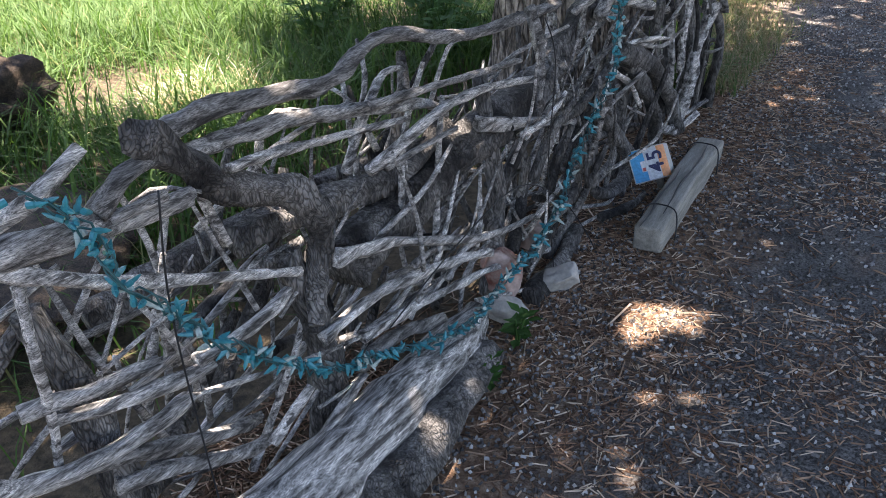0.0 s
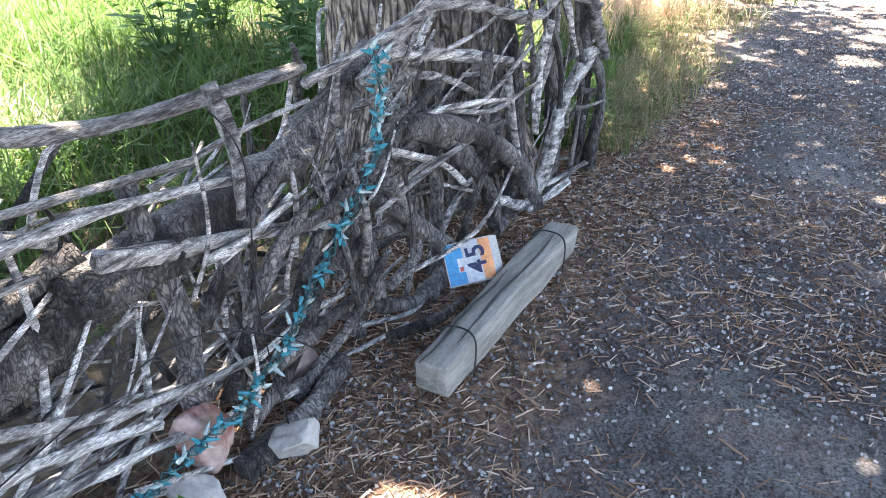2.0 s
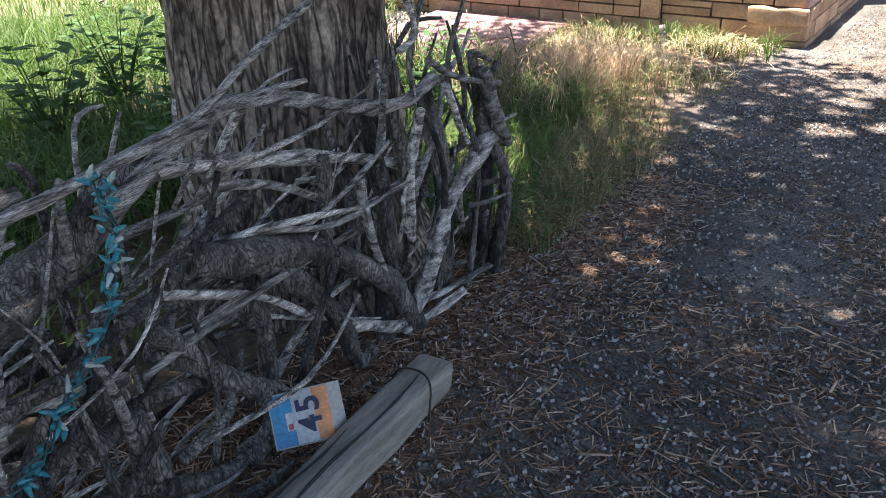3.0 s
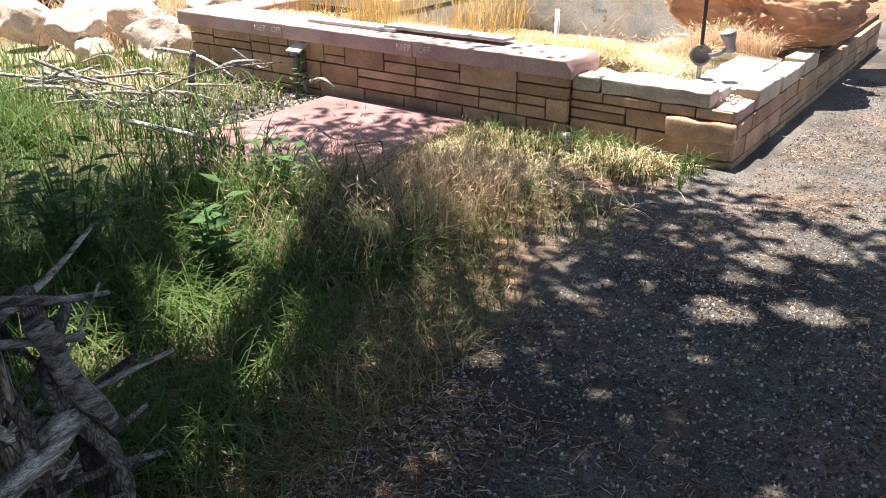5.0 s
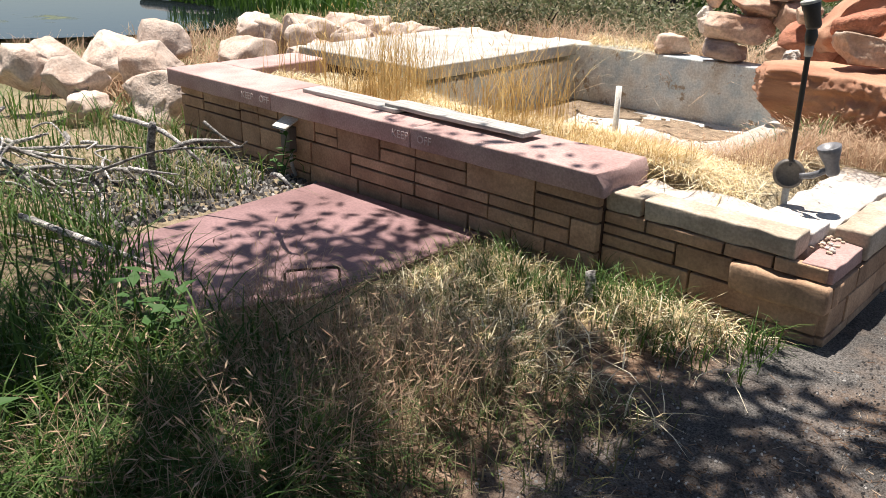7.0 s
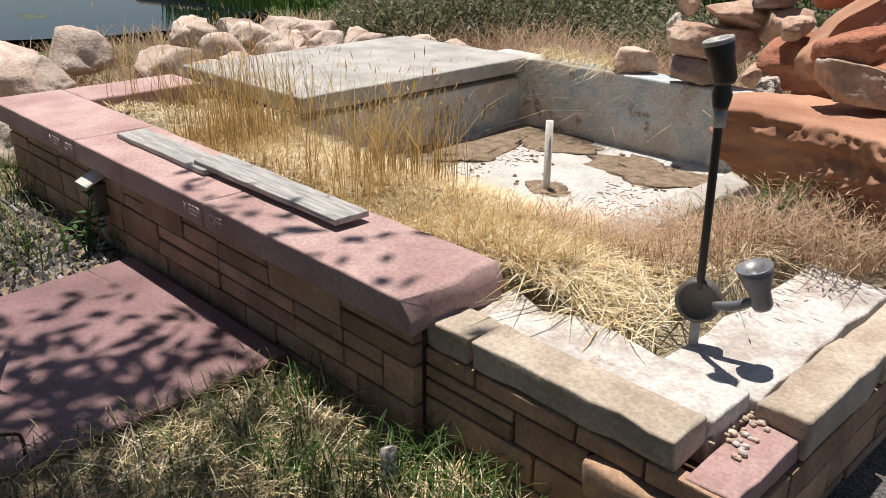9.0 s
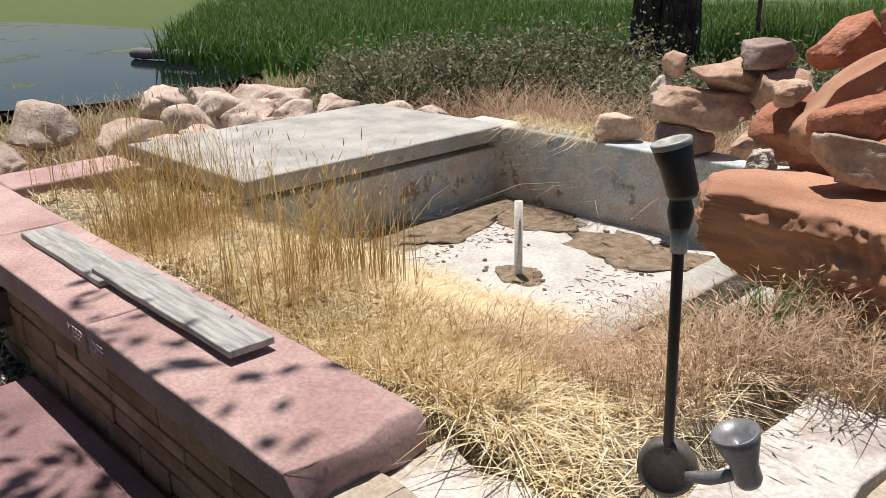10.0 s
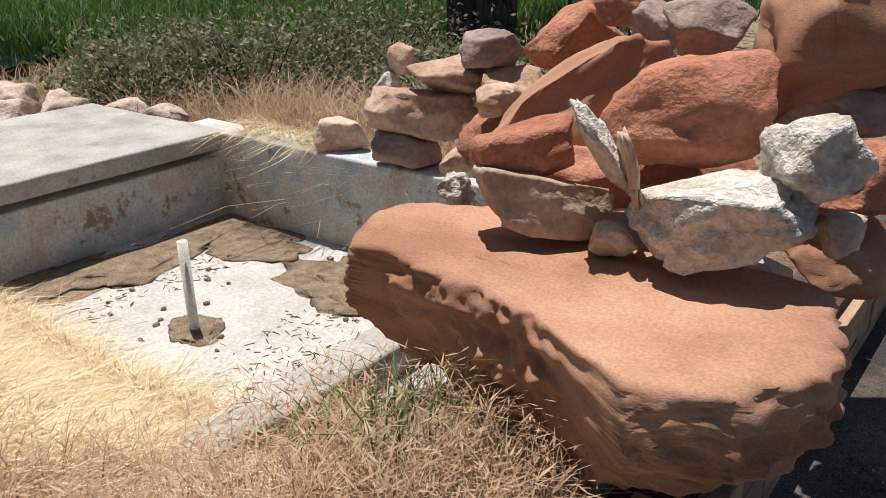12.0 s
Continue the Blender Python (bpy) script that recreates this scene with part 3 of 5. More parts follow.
# ---- basin behind the wall ----
def build_basin():
    root = empty("basin", (0, 0, 0), "empty concrete pond basin with peeling blue-grey paint", "basin")
    root["kind"] = "structure"
    part("basin_floor", box_bm((-4.75, 8.9, -0.30), (-1.9, 11.45, -0.11), 0), floor_concrete, root, "pale concrete floor with dirt patches", False)
    part("basin_wall", box_bm((-4.95, 9.0, -0.3), (-4.62, 11.4, 0.245), 0.012, 0.004, 10, 2), basin_paint, root, "painted inner basin wall")
    part("basin_wall", box_bm((-4.95, 11.36, -0.3), (-2.0, 11.58, 0.40), 0.014, 0.006, 12, 3), basin_paint, root)
    part("curb", box_bm((-2.62, 9.4, -0.12), (-2.42, 11.3, 0.02), 0.015, 0.006, 8, 4), concrete, root)
    part("deck", box_bm((-6.05, 9.3, 0.30), (-4.56, 11.42, 0.405), 0.012, 0.005, 14, 5), concrete, root, "rough grey concrete deck slab", True)
    # block under the deck, coloured dark to stand for shade in the gap
    part("deck_base", box_bm((-5.9, 9.4, -0.6), (-4.80, 11.4, 0.296), 0), mortar_and_shade, root, smooth=False)
    for k, (x, y, w, d, t) in enumerate(((-4.35, 10.55, 0.65, 1.6, 8), (-4.1, 11.15, 0.9, 0.5, 0), (-3.25, 11.03, 1.0, 0.62, -12), (-4.45, 10.05, 0.6, 0.95, 5), (-2.95, 11.0, 0.6, 0.6, 0))):
        bm = rock_bm((w, d, 0.028), 300 + k, 0.0, 0.35, 4)
        ob = part("dirt_patch", bm, litter, root, "brown dirt and needles on the floor")
        ob.matrix_basis = pose(x, y, -0.112, 0, 0, t)
    for k in range(26):
        bm = rock_bm((rng.uniform(0.02, 0.05), rng.uniform(0.02, 0.05), 0.025), 200 + k, sub=1)
        ob = part("debris", bm, litter, root)
        ob.location = (rng.uniform(-4.5, -2.9), rng.uniform(10.0, 11.2), -0.105)


build_basin()


def build_pipe():
    root = empty("standpipe", (-3.41, 10.25, -0.11), "white plastic standpipe upright on the basin floor", "pipe")
    bm = bmesh.new()
    k = 20
    prof = [(0.0225, 0.0), (0.0225, 0.42), (0.0185, 0.42), (0.0185, 0.02)]
    rings = [[bm.verts.new((r * math.cos(2 * math.pi * i / k), r * math.sin(2 * math.pi * i / k), z)) for i in range(k)] for r, z in prof]
    for a, b in zip(rings, rings[1:]):
        for i in range(k):
            bm.faces.new((a[i], a[(i + 1) % k], b[(i + 1) % k], b[i]))
    part("pipe", bm, white_plastic, root)
    part("dirt_mound", rock_bm((0.30, 0.26, 0.035), 31, 0.1, 0.25), litter, root, "dirt gathered at the foot")


build_pipe()


def fill_z(x, y):
    """Top of the soil and straw in the planter, falling into the basin."""
    t = np.clip((y - 8.75) / 0.85, 0, 1)
    edge = np.clip((x + 4.66) / 0.12, 0, 1)
    t = t * edge * np.clip((-1.75 - x) / 0.5, 0, 1)
    z = 0.27 - 0.36 * t ** 1.5
    return z + 0.06 * np.sin(x * 4.1 + 1.0) * np.sin(y * 5.0) * (1 - t)


def build_fill():
    xs, ys = np.arange(-5.6, -1.24, 0.06), np.arange(8.28, 10.5, 0.06)
    gx, gy = np.meshgrid(xs, ys)
    gz = fill_z(gx, gy) - 0.03 + np.array([noise.noise(Vector((a * 6, b * 6, 2))) * 0.02 for a, b in zip(gx.ravel(), gy.ravel())]).reshape(gx.shape)
    gz = np.where((gy < 8.42) & (gx < -2.0), np.minimum(gz, 0.24), gz)
    gz = np.where((gx > -1.6) | ((gy < 8.56) & (gx > -2.15)), np.minimum(gz, 0.17), gz)
    v = np.stack([gx, gy, gz], -1).reshape(-1, 3)
    nx, ny = len(xs), len(ys)
    i = (np.arange(ny - 1)[:, None] * nx + np.arange(nx - 1)[None]).ravel()
    f = np.stack([i, i + 1, i + nx + 1, i + nx], 1)
    cx, cy = v[i, 0], v[i, 1]
    f = f[((cx > -2.55) | (cy < 9.62)) & ~((cx < -4.5) & (cy > 9.25))]
    ob = stuff("planter_soil", v, f, thatch_m, "brown soil and straw thatch filling the planter", "soil", True)
    ob["kind"] = "structure"


build_fill()


# ---- rocks ----
LABEL = {
    "buff": "buff sandstone boulder in a dry-stacked pile", "grey": "grey-red blocky stone in a dry-stacked pile", "red": "rust-red sandstone boulder in a dry-stacked pile",
    "orange": "large orange sandstone boulder in the pile", "white": "pitted white limestone rock in the pile", "tan": "tan fractured stone wedged in the pile",
    "pale": "pale pink boulder in a row by the pond", "cream": "smooth cream stone tucked under the fence", "marbled": "dark red rock with white veins"}
count = [0]


def boulder(kind, at, size, turn=0, roll=0, square=0.75, label="", group="rock pile"):
    count[0] += 1
    ob = link_bm("boulder", rock_bm([c * 1.15 for c in size], count[0], square, 0.17 if kind == "white" else 0.10), STONE[kind])
    ob.matrix_world = pose(*at, 0, roll, turn)
    return tagged(ob, label or LABEL[kind], "rock", group)


def build_slab_rock():
    outline = ((-2.25, 10.08), (-2.08, 10.10), (-1.46, 9.96), (-1.17, 9.78), (-0.99, 9.86), (-0.83, 10.09), (-0.86, 10.33), (-0.95, 10.58), (-1.5, 10.64), (-2.12, 10.63), (-2.40, 10.50), (-2.42, 10.32))
    cx, cy, z0, z1 = -1.60, 10.26, 0.25, 0.612
    bm = bmesh.new()
    bmesh.ops.create_icosphere(bm, subdivisions=6, radius=1)
    corners = [Vector((x - cx, y - cy)) for x, y in outline]
    for v in bm.verts:
        p = v.co.normalized()
        d = Vector((p.x, p.y))
        flat = min(1.0, d.length)
        d = d.normalized() if d.length > 1e-6 else Vector((1, 0))
        reach = 0.3
        for a, b in zip(corners, corners[1:] + corners[:1]):
            e = b - a
            det = d.x * -e.y + d.y * e.x
            if abs(det) > 1e-9:
                t = (a.x * -e.y + a.y * e.x) / det
                u = (d.x * a.y - d.y * a.x) / det
                if t > 0 and -0.01 <= u <= 1.01:
                    reach = t
        m = max(flat, abs(p.z))
        k = flat / m
        z = p.z / m
        k *= 1 - 0.05 * max(z, 0) ** 8
        under = 0.74 if z < 0 else 1.0
        shrink = 1 - (1 - under) * min(1, -z) if z < 0 else 1.0
        q = Vector((cx + d.x * reach * k * shrink, cy + d.y * reach * k * shrink, (z0 + z1) / 2 + z * (z1 - z0) / 2))
        side = min(1, max(0, (k - 0.86) / 0.1))
        bed = Vector((q.x * 2.5, q.y * 2.5, q.z * 17))
        out = Vector((d.x, d.y, 0))
        q += out * side * (noise.noise(bed) * 0.030 + noise.noise(q * 5) * 0.030 + abs(noise.noise(q * 14)) * 0.045 + noise.noise(q * 34) * 0.020)
        q.z += (1 - 0.5 * side) * (noise.noise(q * 2.2) * 0.022 + noise.noise(Vector((q.x * 7, q.y * 16, 0))) * 0.010)
        v.co = q
    ob = link_bm("flat_boulder", bm, STONE["orange"])
    tagged(ob, "huge flat orange sandstone slab jutting over the wall", "rock", "rock pile")
    ob = link_bm("boulder", rock_bm((1.5, 0.7, 0.5), 78, 0.9, 0.08), STONE["grey"])
    ob.matrix_world = pose(-1.85, 11.1, 0.25, 0, 0, 0)
    tagged(ob, LABEL["grey"], "rock", "rock pile")
    ob = link_bm("boulder", rock_bm((1.3, 0.8, 0.9), 79, 0.9, 0.08), STONE["red"])
    ob.matrix_world = pose(-2.0, 11.75, 0.45, 0, 0, 0)
    tagged(ob, LABEL["red"], "rock", "rock pile")


build_slab_rock()
PILE = (
    ("buff", (-3.66, 11.50, 0.47), (0.28, 0.22, 0.18), 0, 0.5), ("buff", (-3.45, 11.76, 0.85), (0.14, 0.15, 0.16), 0, 0.3),
    ("buff", (-3.11, 11.52, 0.665), (0.58, 0.42, 0.22), 6, 0.8), ("buff", (-3.01, 11.66, 0.83), (0.48, 0.36, 0.22), 9, 0.7),
    ("grey", (-2.82, 11.70, 0.975), (0.33, 0.26, 0.18), 2, 0.95), ("red", (-2.37, 11.65, 1.06), (0.41, 0.30, 0.24), -18, 0.6),
    ("white", (-3.50, 11.70, 0.74), (0.13, 0.14, 0.11), 0, 0.5), ("pale", (-3.42, 11.60, 0.66), (0.16, 0.16, 0.14), 0, 0.5),
    ("orange", (-2.03, 11.02, 0.93), (0.76, 0.50, 0.27), -31, 0.85), ("red", (-1.86, 10.52, 0.875), (0.36, 0.26, 0.17), -12, 0.6),
    ("red", (-1.45, 10.75, 1.01), (0.56, 0.40, 0.30), -9, 0.8), ("grey", (-1.56, 11.10, 1.205), (0.33, 0.26, 0.20), -8, 0.6),
    ("orange", (-1.13, 11.32, 1.17), (0.72, 0.62, 0.40), -14, 0.8), ("white", (-1.59, 10.46, 0.935), (0.075, 0.20, 0.31), -30, 0.9),
    ("tan", (-1.50, 10.46, 0.885), (0.045, 0.18, 0.24), -14, 0.9), ("white", (-1.25, 10.52, 0.775), (0.52, 0.38, 0.21), -10, 0.8),
    ("white", (-1.06, 10.62, 0.92), (0.24, 0.24, 0.24), -30, 0.5), ("tan", (-1.79, 10.45, 0.735), (0.43, 0.27, 0.19), 9, 0.9),
    ("tan", (-1.53, 10.44, 0.67), (0.14, 0.12, 0.09), 5, 0.6), ("grey", (-3.14, 11.42, 0.485), (0.36, 0.24, 0.20), 3, 0.95),
    ("buff", (-2.64, 11.20, 0.56), (0.21, 0.20, 0.15), -6, 0.8), ("buff", (-2.45, 11.20, 0.86), (0.18, 0.18, 0.14), -10, 0.7),
    ("white", (-2.38, 10.80, 0.57), (0.14, 0.14, 0.13), -20, 0.6), ("tan", (-0.97, 10.62, 0.75), (0.13, 0.14, 0.10), 0, 0.7),
    ("red", (-1.01, 10.98, 0.80), (0.34, 0.30, 0.24), -8, 0.6), ("grey", (-1.10, 11.22, 0.97), (0.46, 0.36, 0.17), 0, 0.95),
    ("orange", (-1.02, 10.92, 0.58), (0.32, 0.28, 0.18), 0, 0.7), ("red", (-2.08, 11.62, 1.21), (0.28, 0.22, 0.16), 0, 0.6),
    ("grey", (-1.88, 11.42, 1.14), (0.18, 0.20, 0.22), -30, 0.7), ("red", (-2.45, 11.35, 0.66), (0.50, 0.40, 0.34), 0, 0.7),
    ("red", (-1.75, 10.85, 0.72), (0.55, 0.36, 0.24), 0, 0.7), ("buff", (-2.72, 11.72, 0.74), (0.45, 0.34, 0.30), 0, 0.7))
for kind, at, size, roll, square in PILE:
    boulder(kind, at, size, 37, roll, square)
for x, y, z, s in ((-8.3, 7.9, 0.15, 0.5), (-7.6, 8.0, 0.12, 0.48), (-7.7, 8.8, 0.15, 0.55), (-6.75, 8.35, 0.02, 0.6), (-7.3, 7.95, -0.1, 0.4), (-8.7, 8.9, 0.1, 0.6),
                   (-8.9, 11.0, 0.1, 0.55), (-7.9, 10.9, 0.12, 0.5), (-7.4, 11.2, 0.22, 0.4), (-6.9, 10.8, 0.12, 0.5), (-6.75, 11.2, 0.15, 0.42), (-6.6, 11.6, 0.15, 0.35), (-7.3, 10.4, 0.0, 0.5),
                   (-9.3, 9.8, 0.1, 0.6), (-8.2, 10.2, 0.0, 0.6), (-7.0, 9.4, 0.0, 0.5), (-6.6, 9.0, 0.05, 0.4), (-6.45, 11.9, 0.2, 0.32), (-9.6, 8.6, 0.0, 0.6), (-6.4, 10.2, 0.1, 0.4),
                   (-6.25, 10.65, 0.22, 0.28), (-6.5, 10.75, 0.28, 0.34), (-6.3, 11.05, 0.26, 0.30), (-6.65, 11.0, 0.34, 0.36), (-6.35, 11.4, 0.27, 0.28), (-6.15, 11.75, 0.30, 0.30), (-6.9, 10.3, 0.2, 0.4), (-6.3, 9.85, 0.18, 0.3), (-6.75, 9.9, 0.2, 0.36), (-6.2, 9.4, 0.12, 0.32), (-5.7, 11.8, 0.33, 0.26), (-7.44, 10.44, 0.26, 0.42), (-7.88, 10.94, 0.24, 0.46), (-6.83, 10.66, 0.24, 0.4), (-8.0, 11.5, 0.24, 0.5), (-6.78, 11.62, 0.24, 0.36), (-9.1, 11.0, 0.2, 0.5), (-7.2, 10.9, 0.26, 0.42), (-7.5, 11.5, 0.3, 0.42), (-8.4, 11.2, 0.24, 0.44), (-7.1, 11.75, 0.24, 0.38)):
    boulder("pale", (x, y, z - 0.08), (s * 1.15, s, s * 0.85), x * 80, 8, 0.5, group="rocks by the pond")


# ---- driftwood fence ----
fence = empty("driftwood_fence", (-1.13, 1.9, 0), "rustic fence of tangled weathered grey branches", "fence")


def fence_part(name, bm, material, label=""):
    ob = part(name, bm, material, fence, label)
    ob.matrix_parent_inverse = Matrix.Translation((1.13, -1.9, 0))
    return ob


twig_rng = random.Random(21)


def branch(x, r, material, line, sides=10):
    """A limb along (y, z) points near the fence's plane, uneven and tapering, with broken stubs."""
    k = len(line)
    seed = line[0][0] * 7 + line[0][1] * 3
    pts = [(x + 0.02 * math.sin(seed + i * 1.7), y, z) for i, (y, z) in enumerate(line)]
    rad = [r * (1.08 - 0.28 * i / max(k - 1, 1)) for i in range(k)]
    ob = fence_part("branch", tube_bm(pts, rad, sides, 0.55, seed, 7), material)
    return ob


branch(-1.23, 0.019, grey_wood, [(0.86, 0.96), (1.00, 0.96), (1.19, 0.93), (1.34, 0.92), (1.47, 0.95), (1.63, 0.94), (1.90, 0.87), (2.14, 0.85), (2.51, 0.82)])
branch(-1.19, 0.018, grey_wood, [(0.86, 0.93), (1.03, 0.90), (1.25, 0.87), (1.49, 0.81), (1.66, 0.76), (1.77, 0.69)])
branch(-1.13, 0.010, grey_wood, [(0.93, 0.89), (1.17, 0.84), (1.48, 0.79)])
branch(-1.13, 0.010, grey_wood, [(1.37, 0.86), (1.59, 0.84), (2.05, 0.77)])
branch(-1.13, 0.013, grey_wood, [(1.35, 0.70), (1.49, 0.75), (1.66, 0.77), (1.92, 0.73), (2.16, 0.68)])
branch(-1.13, 0.008, grey_wood, [(1.41, 0.69), (1.68, 0.70)])
branch(-1.13, 0.015, grey_wood, [(2.15, 0.90), (2.16, 0.75), (2.14, 0.60)])
branch(-1.21, 0.060, bark, [(1.30, 0.45), (1.60, 0.51), (1.98, 0.585), (2.30, 0.62), (2.49, 0.65), (2.75, 0.80)], 16)
branch(-1.25, 0.036, bark, [(1.01, 0.66), (1.21, 0.63), (1.42, 0.59), (1.62, 0.60), (1.82, 0.64)])
branch(-1.15, 0.031, bark, [(0.76, 1.01), (0.85, 0.94), (0.94, 0.84), (1.07, 0.78), (1.16, 0.68), (1.18, 0.59), (1.13, 0.49), (1.09, 0.43)])
branch(-1.13, 0.022, grey_wood, [(0.48, 0.93), (0.61, 0.91), (0.73, 0.88), (0.85, 0.86)])
branch(-1.13, 0.017, grey_wood, [(0.64, 0.93), (0.71, 0.96), (0.80, 0.96)])
branch(-1.13, 0.015, grey_wood, [(0.49, 0.97), (0.57, 1.00), (0.66, 1.03)])
branch(-1.13, 0.013, grey_wood, [(0.66, 0.91), (0.78, 0.90)])
branch(-1.13, 0.012, grey_wood, [(0.47, 0.91), (0.60, 0.83), (0.79, 0.72), (1.09, 0.57)])
branch(-1.13, 0.009, grey_wood, [(0.50, 0.87), (0.48, 0.77), (0.48, 0.65), (0.47, 0.52)])
branch(-1.13, 0.016, grey_wood, [(0.76, 0.56), (0.89, 0.55), (1.04, 0.55)])
branch(-1.13, 0.019, grey_wood, [(0.35, 0.57), (0.41, 0.53), (0.56, 0.50), (0.73, 0.49)])
branch(-1.13, 0.015, grey_wood, [(0.45, 0.50), (0.60, 0.45), (0.77, 0.37), (0.89, 0.31)])
branch(-1.13, 0.015, grey_wood, [(0.55, 0.40), (0.69, 0.35), (0.82, 0.28), (0.95, 0.22)])
branch(-1.13, 0.015, grey_wood, [(0.44, 0.65), (0.54, 0.64), (0.68, 0.61)])
branch(-1.13, 0.014, grey_wood, [(0.48, 0.61), (0.62, 0.57), (0.79, 0.53)])
branch(-1.10, 0.011, grey_wood, [(0.87, 0.27), (1.00, 0.34)])
branch(-1.10, 0.012, grey_wood, [(0.95, 0.16), (1.19, 0.24)])
branch(-1.13, 0.006, grey_wood, [(0.70, 0.50), (1.01, 0.39), (1.24, 0.30)])
branch(-1.13, 0.015, grey_wood, [(1.10, 0.39), (1.34, 0.37), (1.62, 0.31), (1.83, 0.25)])
branch(-1.10, 0.018, grey_wood, [(1.17, 0.28), (1.37, 0.23), (1.55, 0.18)])
branch(-1.13, 0.013, grey_wood, [(1.24, 0.30), (1.58, 0.22), (1.83, 0.18), (2.22, 0.06)])
branch(-1.13, 0.019, grey_wood, [(1.19, 0.55), (1.40, 0.49)])
branch(-1.13, 0.012, grey_wood, [(1.40, 0.49), (1.80, 0.31), (2.14, 0.23)])
branch(-1.07, 0.032, bark, [(1.96, 0.02), (2.21, 0.02), (2.38, 0.07)])
branch(-1.13, 0.019, grey_wood, [(1.79, 0.67), (2.16, 0.54), (2.57, 0.40)])
branch(-1.13, 0.031, bark, [(2.80, 0.02), (2.94, 0.11), (2.64, 0.43)])
branch(-1.13, 0.038, bark, [(2.77, 0.59), (3.12, 0.45), (3.40, 0.25), (3.51, 0.02)])
branch(-1.13, 0.020, bark, [(3.19, 0.41), (3.20, 0.68)])
branch(-1.13, 0.011, grey_wood, [(2.39, 0.83), (2.64, 0.86), (2.85, 0.88), (3.05, 0.97), (3.20, 1.05)])
branch(-1.15, 0.020, grey_wood, [(2.60, 0.76), (2.79, 0.83), (2.99, 0.87), (3.19, 0.82), (3.48, 0.72), (3.73, 0.74)])
branch(-1.19, 0.019, grey_wood, [(2.71, 0.80), (2.93, 0.74), (3.33, 0.62), (3.57, 0.52)])
branch(-1.23, 0.011, grey_wood, [(2.94, 0.67), (3.12, 0.61), (3.31, 0.49)])
branch(-1.13, 0.029, bark, [(2.82, 0.56), (2.98, 0.47), (3.11, 0.34), (3.18, 0.21), (3.25, 0.04), (3.34, 0.02)])
branch(-1.13, 0.009, grey_wood, [(2.59, 0.40), (2.91, 0.44), (3.30, 0.43)])
branch(-1.13, 0.012, grey_wood, [(3.33, 0.57), (3.33, 0.42), (3.41, 0.24), (3.56, 0.07), (3.95, 0.02)])
branch(-1.13, 0.028, grey_wood, [(4.00, 0.48), (3.73, 0.33), (3.56, 0.15), (3.46, 0.02)])
branch(-1.13, 0.015, grey_wood, [(3.59, 0.69), (3.56, 0.52), (3.55, 0.29)])
branch(-1.13, 0.012, grey_wood, [(3.73, 0.72), (3.87, 0.49)])
branch(-1.13, 0.019, grey_wood, [(3.24, 0.16), (3.52, 0.02), (3.76, 0.02)])
branch(-1.13, 0.024, grey_wood, [(3.96, 0.71), (4.00, 0.56), (4.05, 0.44)])
branch(-1.13, 0.010, grey_wood, [(3.51, 0.87), (3.62, 0.89), (3.59, 0.98)])
branch(-1.13, 0.010, grey_wood, [(3.65, 0.81), (3.81, 0.72), (4.04, 0.64)])
branch(-1.13, 0.016, bark, [(2.29, 0.48), (2.44, 0.49), (2.63, 0.55), (2.78, 0.60), (2.96, 0.66)])
branch(-1.13, 0.024, bark, [(2.34, 0.30), (2.47, 0.38), (2.52, 0.49)])
branch(-1.13, 0.022, bark, [(2.56, 0.33), (2.58, 0.13)])
branch(-1.13, 0.020, bark, [(2.64, 0.48), (2.71, 0.40), (2.83, 0.20)])
branch(-1.13, 0.011, grey_wood, [(2.67, 0.56), (2.93, 0.42), (3.10, 0.27)])


def twigs(n, y0, y1, z0, z1, x0, x1, length, r, material):
    for _ in range(n):
        p = Vector((twig_rng.uniform(x0, x1), twig_rng.uniform(y0, y1), twig_rng.uniform(z0, z1)))
        a = twig_rng.uniform(-0.5, 0.9) if twig_rng.random() < 0.6 else twig_rng.uniform(0.9, 1.9)
        ln = length * twig_rng.uniform(0.5, 1.3)
        d = Vector((twig_rng.uniform(-0.25, 0.25), math.cos(a), math.sin(a))) * ln
        mid = p + d * 0.5 + Vector((twig_rng.uniform(-1, 1), twig_rng.uniform(-1, 1), twig_rng.uniform(-1, 1))) * ln * 0.10
        q = [p, mid, p + d]
        for v in q:
            v.z = min(max(v.z, 0.012), 0.86)
        rr = r * twig_rng.uniform(0.5, 1.4)
        fence_part("twig", tube_bm(q, [rr, rr * 0.85, rr * 0.5], 6, 0.4, p.y * 9, 4), material)


twigs(50, 1.6, 3.0, 0.05, 0.75, -1.35, -1.12, 0.45, 0.009, grey_wood)
twigs(15, 2.7, 3.9, 0.05, 0.75, -1.38, -1.10, 0.40, 0.010, grey_wood)
twigs(16, 2.5, 3.6, 0.02, 0.40, -1.35, -1.10, 0.40, 0.016, bark)
twigs(40, 0.3, 1.6, 0.05, 0.70, -1.40, -1.18, 0.50, 0.010, grey_wood)
twigs(12, 0.2, 1.7, 0.05, 0.55, -1.40, -1.20, 0.45, 0.020, bark)
twigs(18, 3.5, 4.0, 0.05, 0.80, -1.35, -1.15, 0.30, 0.008, grey_wood)
twigs(4, -0.9, 0.3, 0.1, 0.5, -1.35, -1.2, 0.5, 0.018, grey_wood)
twigs(16, 3.65, 3.98, 0.05, 0.75, -1.34, -1.10, 0.34, 0.010, bark)
twigs(55, 1.5, 3.3, 0.03, 0.60, -1.42, -1.10, 0.42, 0.007, grey_wood)
twigs(34, 1.2, 3.4, 0.02, 0.50, -1.50, -1.25, 0.50, 0.013, bark)
